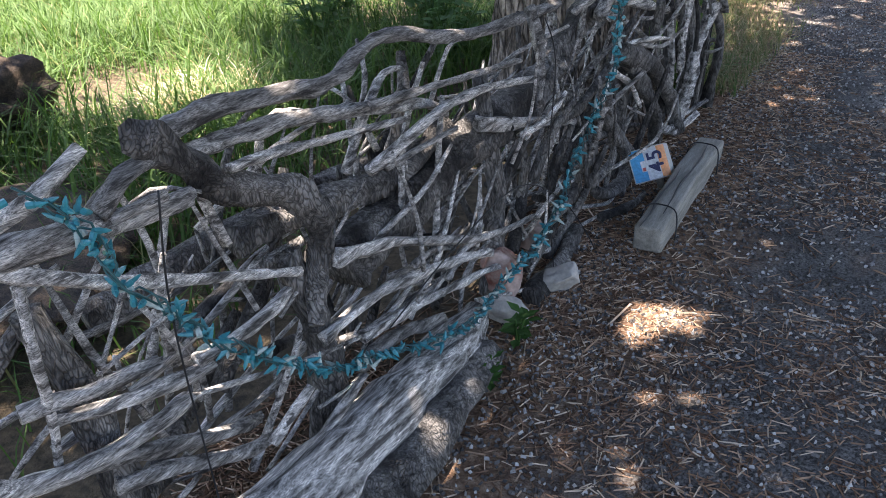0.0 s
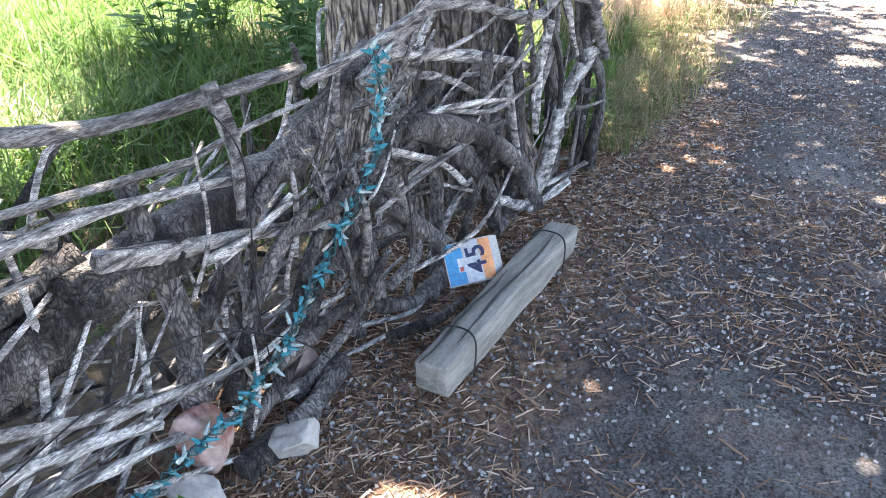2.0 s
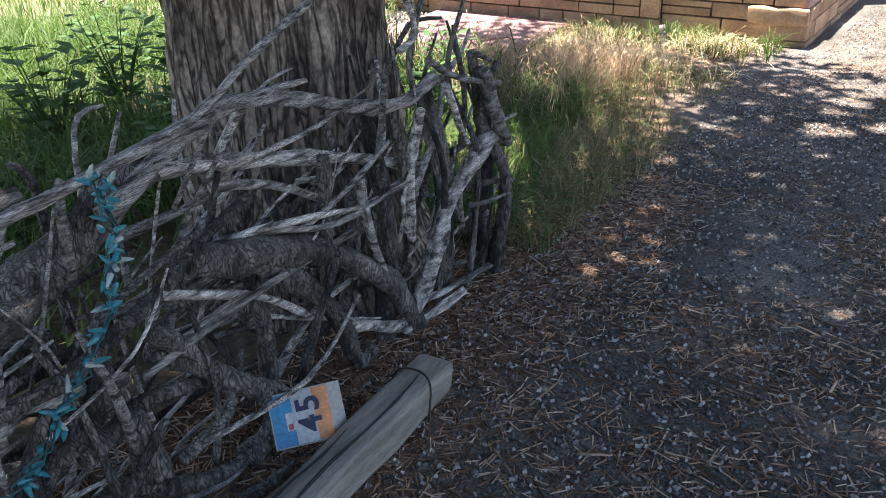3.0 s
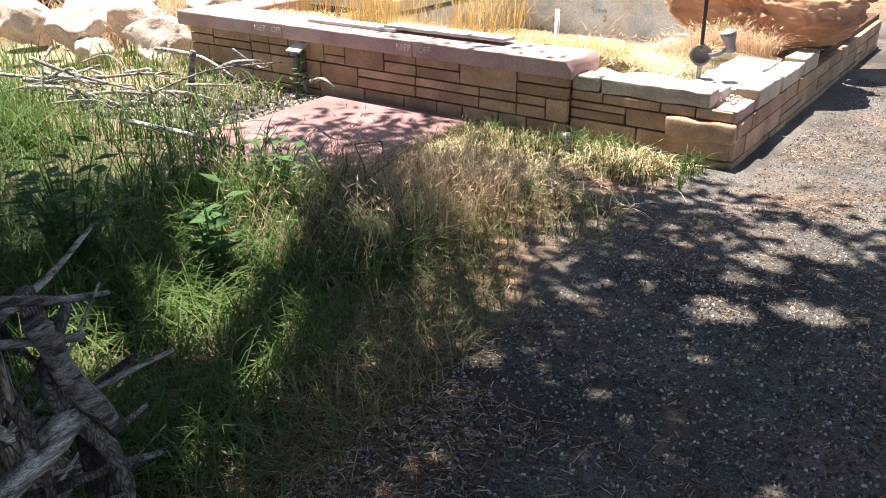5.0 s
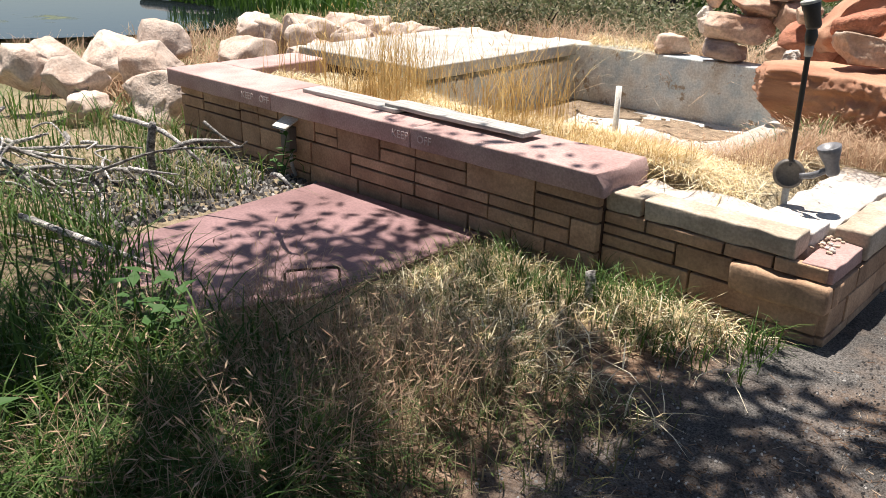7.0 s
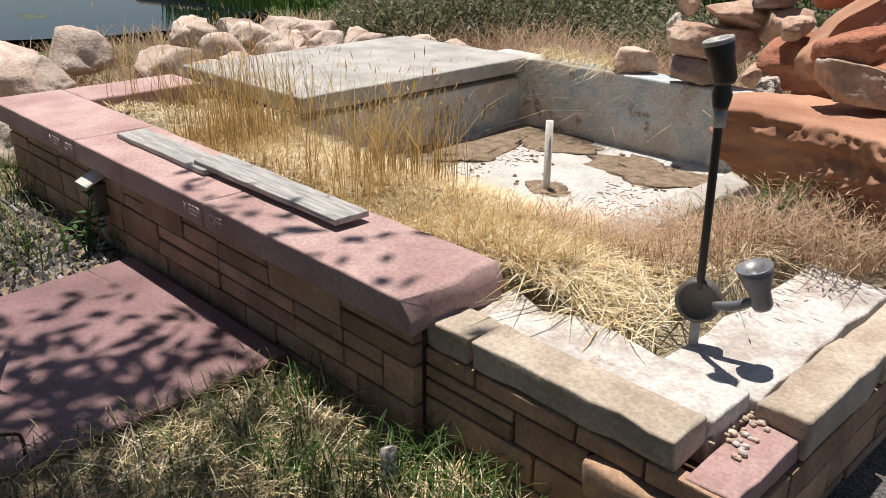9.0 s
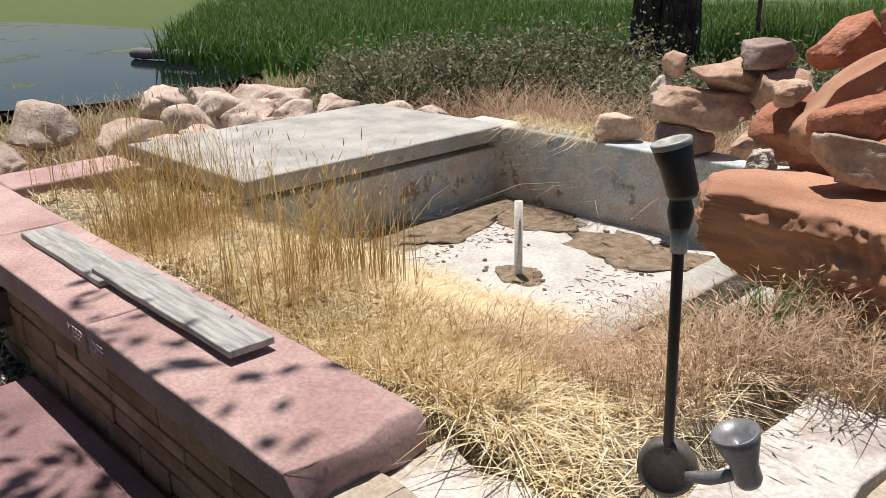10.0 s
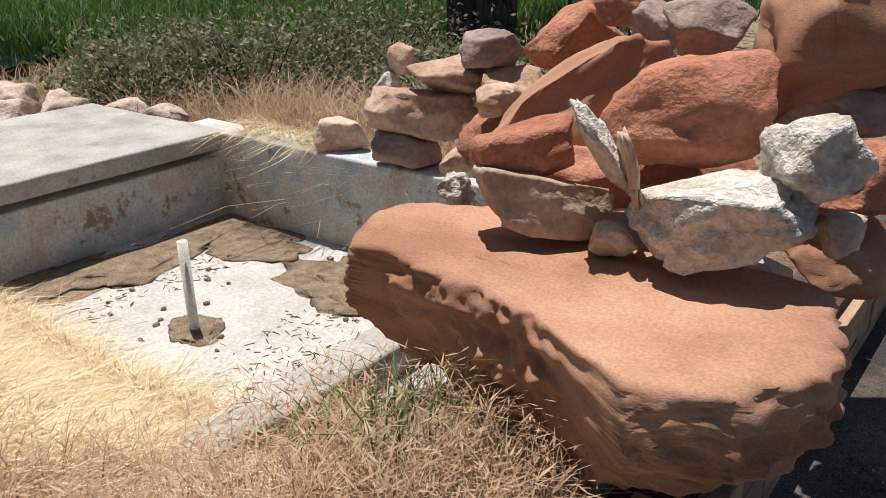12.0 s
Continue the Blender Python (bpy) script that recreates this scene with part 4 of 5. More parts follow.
twigs(20, 1.9, 2.8, 0.02, 0.36, -1.25, -1.05, 0.45, 0.019, bark)
twigs(24, 0.3, 1.5, 0.03, 0.60, -1.42, -1.12, 0.42, 0.008, grey_wood)
for k, (y, x, h, r) in enumerate(((3.66, -1.16, 1.02, 0.016), (3.72, -1.2, 1.0, 0.014), (3.86, -1.17, 0.94, 0.016), (4.00, -1.15, 0.72, 0.036))):
    fence_part("post", tube_bm([(x, y, -0.1), (x + 0.03, y + 0.05, h * 0.45), (x - 0.02, y - 0.03, h * 0.75), (x + 0.02, y + 0.02, h)], [r * 0.8, r * 0.6, r * 0.55, r * 0.3], 10, 0.5, y * 5, 6), bark)
# uprights that carry the tangle
for y, h, r in ((0.55, 0.78, 0.035), (1.12, 0.60, 0.040), (1.95, 0.75, 0.030), (2.55, 0.5, 0.022), (2.95, 0.6, 0.024), (3.45, 0.75, 0.028), (3.75, 0.7, 0.028), (4.0, 0.75, 0.024)):
    fence_part("post", tube_bm([(-1.20, y, -0.08), (-1.18, y + 0.03, h * 0.5), (-1.2, y - 0.02, h)], [r * 1.2, r, r * 0.8], 10, 0.4, y * 5, 6), bark)
# heavy limbs lying along the foot
fence_part("log", tube_bm([(-1.04, 0.45, 0.10), (-1.05, 0.95, 0.11), (-1.06, 1.4, 0.09), (-1.10, 1.72, 0.08)], [0.085, 0.095, 0.085, 0.05], 14, 0.3, 3, 8), grey_wood, "split grey log at the foot")
fence_part("log", tube_bm([(-0.93, 0.75, 0.05), (-0.95, 1.2, 0.055), (-1.0, 1.62, 0.06)], [0.055, 0.06, 0.045], 12, 0.35, 5, 8), bark)
fence_part("log", tube_bm([(-1.75, 0.9, 0.35), (-1.6, 1.5, 0.42), (-1.5, 2.1, 0.40), (-1.5, 2.6, 0.34)], [0.05, 0.06, 0.06, 0.05], 12, 0.35, 8, 6), bark)


# ---- tree beside the fence ----
def build_tree():
    root = empty("tree", (-1.76, 3.72, 0), "big old tree with deeply furrowed grey-brown bark", "tree")
    bm = bmesh.new()
    sides, rings = 130, 80
    loops = []
    for i in range(rings + 1):
        z = -0.15 + 3.6 * i / rings
        base = 0.375 + 0.13 * math.exp(-max(z, 0) * 4.5) - 0.02 * z
        loop = []
        for s in range(sides):
            a = 2 * math.pi * s / sides
            p = Vector((math.cos(a), math.sin(a), 0))
            q = Vector((p.x * 9, p.y * 9, z * 2.4))
            ridge = abs(noise.noise(q)) * 0.05 + abs(noise.noise(q * 2.3 + Vector((4, 1, 0)))) * 0.03
            r = base * (1 + 0.05 * noise.noise(Vector((p.x * 1.2, p.y * 1.2, z * 0.6)))) - 0.04 + ridge
            loop.append(bm.verts.new((p.x * r, p.y * r, z)))
        loops.append(loop)
    for a, b in zip(loops, loops[1:]):
        for s in range(sides):
            bm.faces.new((a[s], a[(s + 1) % sides], b[(s + 1) % sides], b[s]))
    part("trunk", bm, trunk_bark, root)
    tips = []
    lr = random.Random(5)
    ends = ((-3.4, 5.0, 5.2), (1.6, -0.6, 5.4), (-0.4, 2.6, 5.2), (-2.4, 1.0, 5.6), (0.8, -3.2, 5.3), (-1.6, -2.2, 5.6), (0.0, 0.6, 6.6), (2.2, 1.6, 5.2), (-2.0, 3.6, 5.0), (2.6, -2.4, 5.4))
    for k, e in enumerate(ends):
        e = Vector(e) + Vector((1.42, -1.46, 0))
        st = Vector((0, 0, 3.0 + 0.05 * k))
        mid = st.lerp(e, 0.5) + Vector((0, 0, 0.5))
        part("limb", tube_bm([st, mid, e], [0.15, 0.10, 0.04], 10, 0.25, k, 6), trunk_bark, root)
        for j in range(6):
            t = lr.uniform(0.4, 1.05)
            o = mid.lerp(e, t)
            d = Vector((lr.gauss(0, 0.9), lr.gauss(0, 0.9), lr.gauss(0.1, 0.4)))
            part("limb", tube_bm([o, o + d * 0.5, o + d], [0.035, 0.025, 0.01], 6, 0.2, j, 3), trunk_bark, root)
            tips.append(o + d)
    # the crown is out of view, set where its shade covers the path
    cs = []
    for _ in range(1250):
        # an uneven crown, lobed and gapped
        a, q = lr.uniform(0, 6.283), math.sqrt(lr.random())
        x, y = 0.85 + 4.0 * q * math.cos(a), -0.30 + 4.75 * q * math.sin(a)
        if noise.noise(Vector((x * 0.8, y * 0.8, 1.7))) < (-0.9 if q < 0.72 else -0.22):
            continue
        cs.append((x, y, 5.4 + lr.gauss(0, 0.55) - 0.12 * q * q * 6))
    cs += [tuple(t) for t in tips]
    # unseen extra clumps added to throw leaf shade on the slab
    for _ in range(26):
        cs.append((-1.98 + lr.gauss(0, 0.6), 3.64 + lr.gauss(0, 0.6), 5.0 + lr.gauss(0, 0.25)))
    v, f = leaf_cloud(cs, 0.26, 84, 0.078)
    # leaves cut out along the sun's rays so that dapples fall at chosen spots
    mid = v.reshape(-1, 4, 3).mean(1) + np.array([-1.76, 3.72, 0])
    sx, sy = mid[:, 0] - SUN_DIR.x / SUN_DIR.z * mid[:, 2], mid[:, 1] - SUN_DIR.y / SUN_DIR.z * mid[:, 2]
    keep = np.ones(len(mid), bool)
    for x, y, r in ((-0.74, 2.02, 0.15), (-0.60, 2.12, 0.09), (-0.48, 2.75, 0.07), (-0.85, 1.45, 0.09), (-0.9, 1.2, 0.07), (-0.85, 6.27, 0.07), (-0.88, 6.80, 0.06), (-0.53, 6.25, 0.14), (-0.56, 6.84, 0.12), (-0.56, 6.59, 0.10), (-0.25, 6.44, 0.15), (-0.57, 7.29, 0.12), (-0.38, 7.13, 0.15), (-0.97, 6.19, 0.05), (-1.9, 5.0, 0.30), (-2.35, 5.45, 0.34), (-1.6, 4.75, 0.16), (-2.7, 5.95, 0.34), (-2.1, 4.5, 0.2), (-2.0, 5.9, 0.12), (-1.05, 1.1, 0.07), (-1.02, 2.35, 0.06), (-1.08, 1.75, 0.06), (-1.05, 0.72, 0.06)):
        keep &= np.hypot(sx - x, (sy - y) * 1.2) > r
    f = f[keep]
    leaf_mesh("crown", v, f, tree_leaf, root)


build_tree()


def build_far_tree(at, scale, label, twin=True):
    root = empty("tree", at, label, "tree", "trees beyond the pond")
    lr = random.Random(int(at[0] * 10))
    for dx in ((-0.28, 0.34) if twin else (0,)):
        part("trunk", tube_bm([(dx * 0.8, 0, -0.3), (dx, 0, 1.5), (dx * 2.2, 0, 4.5)], [0.34 * scale, 0.28 * scale, 0.2 * scale], 16, 0.15, dx, 6), far_bark, root)
    cs = []
    for k in range(8):
        e = Vector((lr.gauss(0, 1.6), lr.gauss(0, 1.6), lr.uniform(4.5, 7.5))) * scale
        part("limb", tube_bm([(0, 0, 3.6 * scale), e * 0.6 + Vector((0, 0, 1.6)), e], [0.14, 0.09, 0.03], 8, 0.2, k, 4), far_bark, root)
        cs += [(e.x + lr.gauss(0, 0.8), e.y + lr.gauss(0, 0.8), e.z + lr.gauss(0, 0.6)) for _ in range(12)]
    v, f = leaf_cloud(cs, 0.4, 60, 0.10)
    leaf_mesh("crown", v, f, tree_leaf, root)


build_far_tree((-8.0, 18.9, -0.3), 1.0, "dark twin-trunked tree standing in the grass")
for k, (x, y, s) in enumerate(((-50, 9, 1.3), (-40, 34, 1.3), (-30, 36, 1.5), (-20, 40, 1.3), (-10, 42, 1.4))):
    build_far_tree((x, y, -0.5), s, "broad leafy tree on the far shore", k % 2 == 0)


def build_reflected_woods():
    # leafy belt out of view, added so that the pond reflects dark green
    lr = random.Random(12)
    cs = []
    for k in range(520):
        a = radians(lr.uniform(62, 178))
        d = lr.uniform(52, 66)
        # opening through which the pond reflects blue sky
        if 2.63 < a < 2.93:
            continue
        h = 4.5 + 2.5 * math.sin(a * 9) + 1.5 * math.sin(a * 23)
        cs.append((d * math.cos(a), d * math.sin(a) + 6, lr.uniform(0, max(h, 1.2))))
    v, f = leaf_cloud(cs, 0.9, 40, 0.34, 0.8)
    stuff("far_woods", v, f, tree_leaf, "unseen belt of green trees added for the pond to reflect", "woods")


build_reflected_woods()


# ---- beam, plate and stones by the fence ----
def build_beam():
    root = empty("timber_post", (-0.875, 2.86, 0.0), "weathered square timber post lying on the ground", "timber", turn=4.0)
    bm = box_bm((-0.052, -0.41, 0.0), (0.052, 0.46, 0.098), 0.012, 0.007, 12, 3)
    part("post", bm, beam_wood, root)
    for k, (x, a, b) in enumerate(((-0.03, -0.42, 0.1), (0.012, -0.3, 0.38))):
        pts = [(x + 0.006 * math.sin(i * 1.9 + k), a + (b - a) * i / 5, 0.101) for i in range(6)]
        part("crack", tube_bm(pts, [0.001, 0.003, 0.004, 0.003, 0.003, 0.001], 4, 0.4, k, 2), black_wire, root, "long drying crack")
    for k, y in enumerate((-0.28, 0.33)):
        part("wire", tube_bm([(-0.08, y, 0.0), (-0.056, y + 0.02, 0.098), (0.0, y + 0.04, 0.106), (0.057, y + 0.01, 0.098), (0.07, y - 0.03, 0.01)], [0.003] * 5, 5), black_wire, root)


build_beam()


def curved_sheet(w, h, thick, bend, nx=14, inset=(0, 1, 0, 1), lift=0.0):
    """A sheet bent about its upright axis; inset picks a part of its width and height."""
    bm = bmesh.new()
    grid = []
    for i in range(nx + 1):
        u = inset[0] + (inset[1] - inset[0]) * i / nx
        s = (u - 0.5) * w
        ang = bend * max(u - 0.55, 0) ** 1.3 * 4
        x, z = s - 0.25 * w * max(u - 0.55, 0) * math.sin(ang) , -0.06 * (1 - math.cos(ang))
        col = []
        for v in (inset[2], inset[3]):
            col.append((bm.verts.new((x, (v - 0.5) * h, z + lift)), bm.verts.new((x, (v - 0.5) * h, z + lift - thick))))
        grid.append(col)
    for a, b in zip(grid, grid[1:]):
        bm.faces.new((a[0][0], b[0][0], b[1][0], a[1][0]))
        bm.faces.new((a[0][1], a[1][1], b[1][1], b[0][1]))
        bm.faces.new((a[0][0], a[0][1], b[0][1], b[0][0]))
        bm.faces.new((a[1][0], b[1][0], b[1][1], a[1][1]))
    a, b = grid[0], grid[-1]
    bm.faces.new((a[0][0], a[1][0], a[1][1], a[0][1]))
    bm.faces.new((b[0][0], b[0][1], b[1][1], b[1][0]))
    return bm


def build_plate():
    root = new("licence_plate")
    root.matrix_world = PLATE_POSE
    tagged(root, "bent licence plate, blue, white and orange, reading 45", "licence plate")
    w, h = 0.195, 0.135
    part("sheet", curved_sheet(w, h, 0.0015, 1.0), pale_metal, root, "dull grey metal back", False)
    part("blue_band", curved_sheet(w, h, 0.0008, 1.0, 6, (0.02, 0.30, 0.03, 0.97), 0.0012), plate_blue, root, "sky-blue band", False)
    part("white_band", curved_sheet(w, h, 0.0008, 1.0, 6, (0.30, 0.58, 0.03, 0.97), 0.0012), plate_white, root, "white band", False)
    part("orange_band", curved_sheet(w, h, 0.0008, 1.0, 8, (0.58, 0.80, 0.03, 0.97), 0.0012), plate_orange, root, "orange band", False)
    part("sticker", curved_sheet(w, h, 0.0006, 1.0, 2, (0.20, 0.30, 0.30, 0.62), 0.0024), plate_white, root, "small white sticker", False)
    part("sticker_mark", curved_sheet(w, h, 0.0006, 1.0, 2, (0.22, 0.28, 0.32, 0.42), 0.0034), plate_red, root, "red mark", False)
    for word, x, y in (("4", 0.028, -0.040), ("5", 0.028, 0.008)):
        c = bpy.data.curves.new("digit", "FONT")
        c.body, c.size, c.extrude, c.offset = word, 0.082, 0.0006, 0.0016
        tmp = bpy.data.objects.new("tmp", c)
        scene.collection.objects.link(tmp)
        me = bpy.data.meshes.new_from_object(tmp.evaluated_get(bpy.context.evaluated_depsgraph_get()))
        bpy.data.objects.remove(tmp)
        me.materials.append(plate_navy)
        t = new("digit", me)
        t.parent = root
        t.matrix_basis = pose(x, y, 0.0042, 0, 0, 90)
    part("stake", tube_bm([(0.0, 0.0, -0.006), (0.01, -0.06, -0.05), (0.015, -0.10, -0.10)], [0.016, 0.016, 0.014], 6, 0.1), beam_wood, root, "short wooden stake behind")


PLATE_POSE = look((-1.005, 2.925, 0.122), (-1.005 + 0.55, 2.925 - 0.95, 0.122 + 0.75)) @ pose(0, 0, 0, 180, 0, 0) @ pose(0, 0, 0, 0, 0, 194)
build_plate()

boulder("marbled", (-1.13, 1.93, 0.13), (0.15, 0.11, 0.16), 30, 20, 0.8, group="stones under the fence")
boulder("cream", (-1.0, 2.10, 0.045), (0.115, 0.10, 0.09), 10, 0, 0.4, group="stones under the fence")
boulder("cream", (-1.08, 1.84, 0.045), (0.15, 0.08, 0.08), 20, 5, 0.5, group="stones under the fence")
boulder("cream", (-1.14, 1.64, 0.04), (0.12, 0.09, 0.08), 50, 5, 0.5, group="stones under the fence")
boulder("grey", (-1.2, 2.30, 0.05), (0.13, 0.10, 0.11), 50, 5, 0.7, "grey stone tucked under the fence", "stones under the fence")


def build_garland():
    """Teal string lights: twisted wires with a small pointed bulb at every few centimetres."""
    line = [(0.51, 1.03), (0.57, 0.98), (0.61, 0.9), (0.63, 0.81), (0.69, 0.74), (0.76, 0.63), (0.88, 0.5), (1.04, 0.36), (1.23, 0.27), (1.42, 0.2), (1.61, 0.15), (1.8, 0.17), (1.97, 0.2), (2.14, 0.29), (2.3, 0.4), (2.4, 0.51), (2.5, 0.63), (2.56, 0.75), (2.55, 0.9)]
    root = empty("string_lights", (-1.06, 1.5, 0), "teal mini string lights draped over the fence", "string lights")
    pts = [Vector((-1.07 + 0.015 * math.sin(i * 2.1) + 0.12 * max(0, 0.35 - z) + 0.05 * max(0, min(y - 1.7, 1)), y, max(z, 0.06))) for i, (y, z) in enumerate(line)]
    dense = []
    for a, b in zip(pts, pts[1:]):
        n = max(2, int((b - a).length / 0.012))
        dense += [a.lerp(b, i / n) for i in range(n)]
    off = Matrix.Translation((1.06, -1.5, 0))
    gr = random.Random(3)
    for k in range(3):
        w = [p + Vector((math.sin(i * 0.9 + k * 2.1), math.sin(i * 0.55 + k), math.cos(i * 0.9 + k * 2.1))) * 0.012 for i, p in enumerate(dense)]
        part("wire", tube_bm(w[::2], [0.0022] * len(w[::2]), 5, 0, 0, 1), teal_wire, root).matrix_parent_inverse = off

    def bulb_mesh(material, long, name):
        bm = tube_bm([(0, 0, 0), (0, 0, 0.012), (0, 0, 0.0125), (0, 0, long * 0.7), (0, 0, long)], [0.0058, 0.0058, 0.0044, 0.004, 0.0008], 6, 0, 0, 1)
        me = bpy.data.meshes.new(name)
        bm.to_mesh(me)
        bm.free()
        me.materials.append(material)
        return me

    kinds = (bulb_mesh(teal_bulb, 0.030, "bulb"), bulb_mesh(clear_bulb, 0.032, "bulb"), bulb_mesh(teal_bulb, 0.024, "bulb"))
    for i in range(300):
        p = dense[gr.randrange(len(dense))] + Vector((gr.uniform(-1, 1), gr.uniform(-1, 1), gr.uniform(-1, 1))) * 0.014
        ob = new("bulb", kinds[gr.choice((0, 0, 0, 1, 2))])
        ob.parent = root
        ob.matrix_parent_inverse = off
        ob.matrix_basis = pose(*p, gr.uniform(0, 180), gr.uniform(-80, 80), gr.uniform(0, 360))


build_garland()


def build_cable(points, label):
    root = empty("cable", points[0], label, "cable")
    o = Vector(points[0])
    part("strand", tube_bm([Vector(p) - o for p in points], [0.002] * len(points), 5, 0, 0, 6), black_wire, root)


build_cable([(-1.07, 0.70, 0.0), (-1.06, 0.69, 0.35), (-1.07, 0.70, 0.72), (-1.05, 0.72, 0.95)], "thin black wire hanging on the fence")
build_cable([(-1.04, 2.12, 0.0), (-1.06, 2.10, 0.4), (-1.05, 2.12, 0.75), (-1.05, 2.05, 0.9)], "thin black wire hanging on the fence")
build_cable([(-1.0, 2.35, 0.02), (-1.02, 2.3, 0.12), (-1.04, 2.15, 0.3), (-1.05, 1.9, 0.45), (-1.06, 1.6, 0.42), (-1.05, 1.25, 0.35)], "thin black wire looped on the fence")


# ---- slab with a handle, branch pile ----
def build_hatch():
    root = empty("stone_slab", (-3.4, 7.0, -0.14), "flat dusty-red sandstone slab lying before the wall", "slab")
    bm = bmesh.new()
    ring = [(-0.74, 0.97), (0.58, 0.985), (0.61, -0.05), (0.17, -1.03), (-0.56, -1.04), (-0.67, -0.4)]
    top = [bm.verts.new((x, y, 0.035)) for x, y in ring]
    bot = [bm.verts.new((x, y, -0.03)) for x, y in ring]
    bm.faces.new(top[::-1])
    bm.faces.new(bot)
    for i in range(6):
        j = (i + 1) % 6
        bm.faces.new((top[i], top[j], bot[j], bot[i]))
    bmesh.ops.recalc_face_normals(bm, faces=bm.faces[:])
    bmesh.ops.bevel(bm, geom=bm.edges[:], offset=0.006, segments=1, affect="EDGES")
    part("slab", bm, red_slab_m, root, smooth=False)
    part("handle", tube_bm([(0.40, -0.17, 0.03), (0.40, -0.17, 0.10), (0.43, -0.14, 0.115), (0.52, 0.0, 0.115), (0.54, 0.03, 0.10), (0.54, 0.03, 0.03)], [0.006] * 6, 6, 0, 0, 3), rust, root, "bent rusty iron loop handle")


build_hatch()


def build_brush():
    root = empty("branch_pile", (-5.0, 6.8, -0.12), "loose pile of dead grey branches on dry soil", "branches")
    r = random.Random(9)
    for _ in range(46):
        p = Vector((r.gauss(-0.1, 0.5), r.gauss(0.0, 0.35), r.uniform(0.03, 0.34)))
        a = r.uniform(-0.7, 0.9)
        d = Vector((math.cos(a), math.sin(a), r.uniform(-0.25, 0.25))) * r.uniform(0.3, 0.9)
        q = [p - d / 2, p + Vector((r.gauss(0, 0.06), r.gauss(0, 0.06), r.gauss(0, 0.05))), p + d / 2]
        for v in q:
            v.z = max(v.z, 0.0)
        rr = r.uniform(0.006, 0.02)
        part("branch", tube_bm(q, [rr, rr * 0.8, rr * 0.4], 6, 0.35, p.x * 5, 4), grey_wood, root)
    part("branch", tube_bm([(0.1, 0.45, 0.0), (0.17, 0.4, 0.2), (0.2, 0.42, 0.4)], [0.03, 0.025, 0.02], 8, 0.3, 2, 4), grey_wood, root)


build_brush()


# ---- garden spotlight ----
def lathe(profile, k=24):
    bm = bmesh.new()
    rings = [[bm.verts.new((r * math.cos(2 * math.pi * i / k), r * math.sin(2 * math.pi * i / k), z)) for i in range(k)] for r, z in profile]
    for a, b in zip(rings, rings[1:]):
        for i in range(k):
            bm.faces.new((a[i], a[(i + 1) % k], b[(i + 1) % k], b[i]))
    return bm


def build_spotlight():
    root = empty("garden_spotlight", (-1.485, 8.60, 0.16), "black twin-head garden spotlight on a leaning stake", "lamp")
    hub = Vector((-0.008, 0.0, 0.228))
    top = Vector((LEAN_X, -0.025, 0.825))
    part("stake", tube_bm([(-0.005, 0, -0.05), (-0.008, 0, 0.225)], [0.014, 0.017], 10, 0, 0, 2), pale_metal, root, "pale worn metal stake")
    bm = lathe([(0.001, -0.032), (0.055, -0.032), (0.067, -0.024), (0.070, 0.0), (0.067, 0.020), (0.058, 0.026), (0.054, 0.026), (0.052, 0.020), (0.001, 0.020)], 28)
    ob = part("junction_box", bm, worn_metal, root, "round weathered bronze junction box")
    ob.matrix_basis = Matrix.Translation(hub) @ pose(0, 0, 0, 80, 0, 22)
    part("pole", tube_bm([hub, hub.lerp(top, 0.5), top], [0.0125] * 3, 12, 0, 0, 3), black_metal, root)
    ob = part("sleeve", lathe([(0.0135, 0.0), (0.018, 0.001), (0.018, 0.05), (0.0135, 0.051)]), pale_metal, root, "bare grey tape sleeve")
    ob.matrix_basis = Matrix.Translation(hub.lerp(top, 0.90))
    part("knuckle", tube_bm([top + Vector((0, 0, -0.01)), top + Vector((0.0, 0, 0.03)), top + Vector((-0.004, 0, 0.07))], [0.02, 0.026, 0.02], 12, 0.15, 1, 3), black_metal, root)
    head = [(0.001, 0.0), (0.026, 0.0), (0.033, 0.012), (0.035, 0.075), (0.039, 0.088), (0.040, 0.115), (0.037, 0.118)]
    ob = part("lamp_head", lathe(head), black_metal, root, "black cylindrical lamp head")
    ob.matrix_basis = Matrix.Translation(top + Vector((0.006, 0, 0.06))) @ pose(0, 0, 0, 8, -14, 0)
    ring = part("bezel", lathe([(0.041, 0.110), (0.043, 0.121), (0.040, 0.124), (0.029, 0.122), (0.025, 0.105), (0.001, 0.098)]), pale_metal, root, "pale dusty rim and lens")
    ring.matrix_basis = ob.matrix_basis
    part("arm", tube_bm([hub + Vector((0.05, 0.0, 0.0)), hub + Vector((0.10, 0.01, 0.01)), hub + Vector((0.165, 0.028, 0.05))], [0.013, 0.016, 0.013], 10, 0.2, 2, 3), grey_plastic, root)
    part("lower_head", lathe([(0.001, 0.0), (0.026, 0.0), (0.031, 0.012), (0.030, 0.05), (0.048, 0.11), (0.052, 0.135), (0.048, 0.137), (0.030, 0.11), (0.001, 0.10)]), grey_plastic, root, "flared grey lamp head").matrix_basis = Matrix.Translation(hub + Vector((0.185, 0.03, 0.03))) @ pose(0, 0, 0, 12, -14, 0)


LEAN_X = -0.008
build_spotlight()


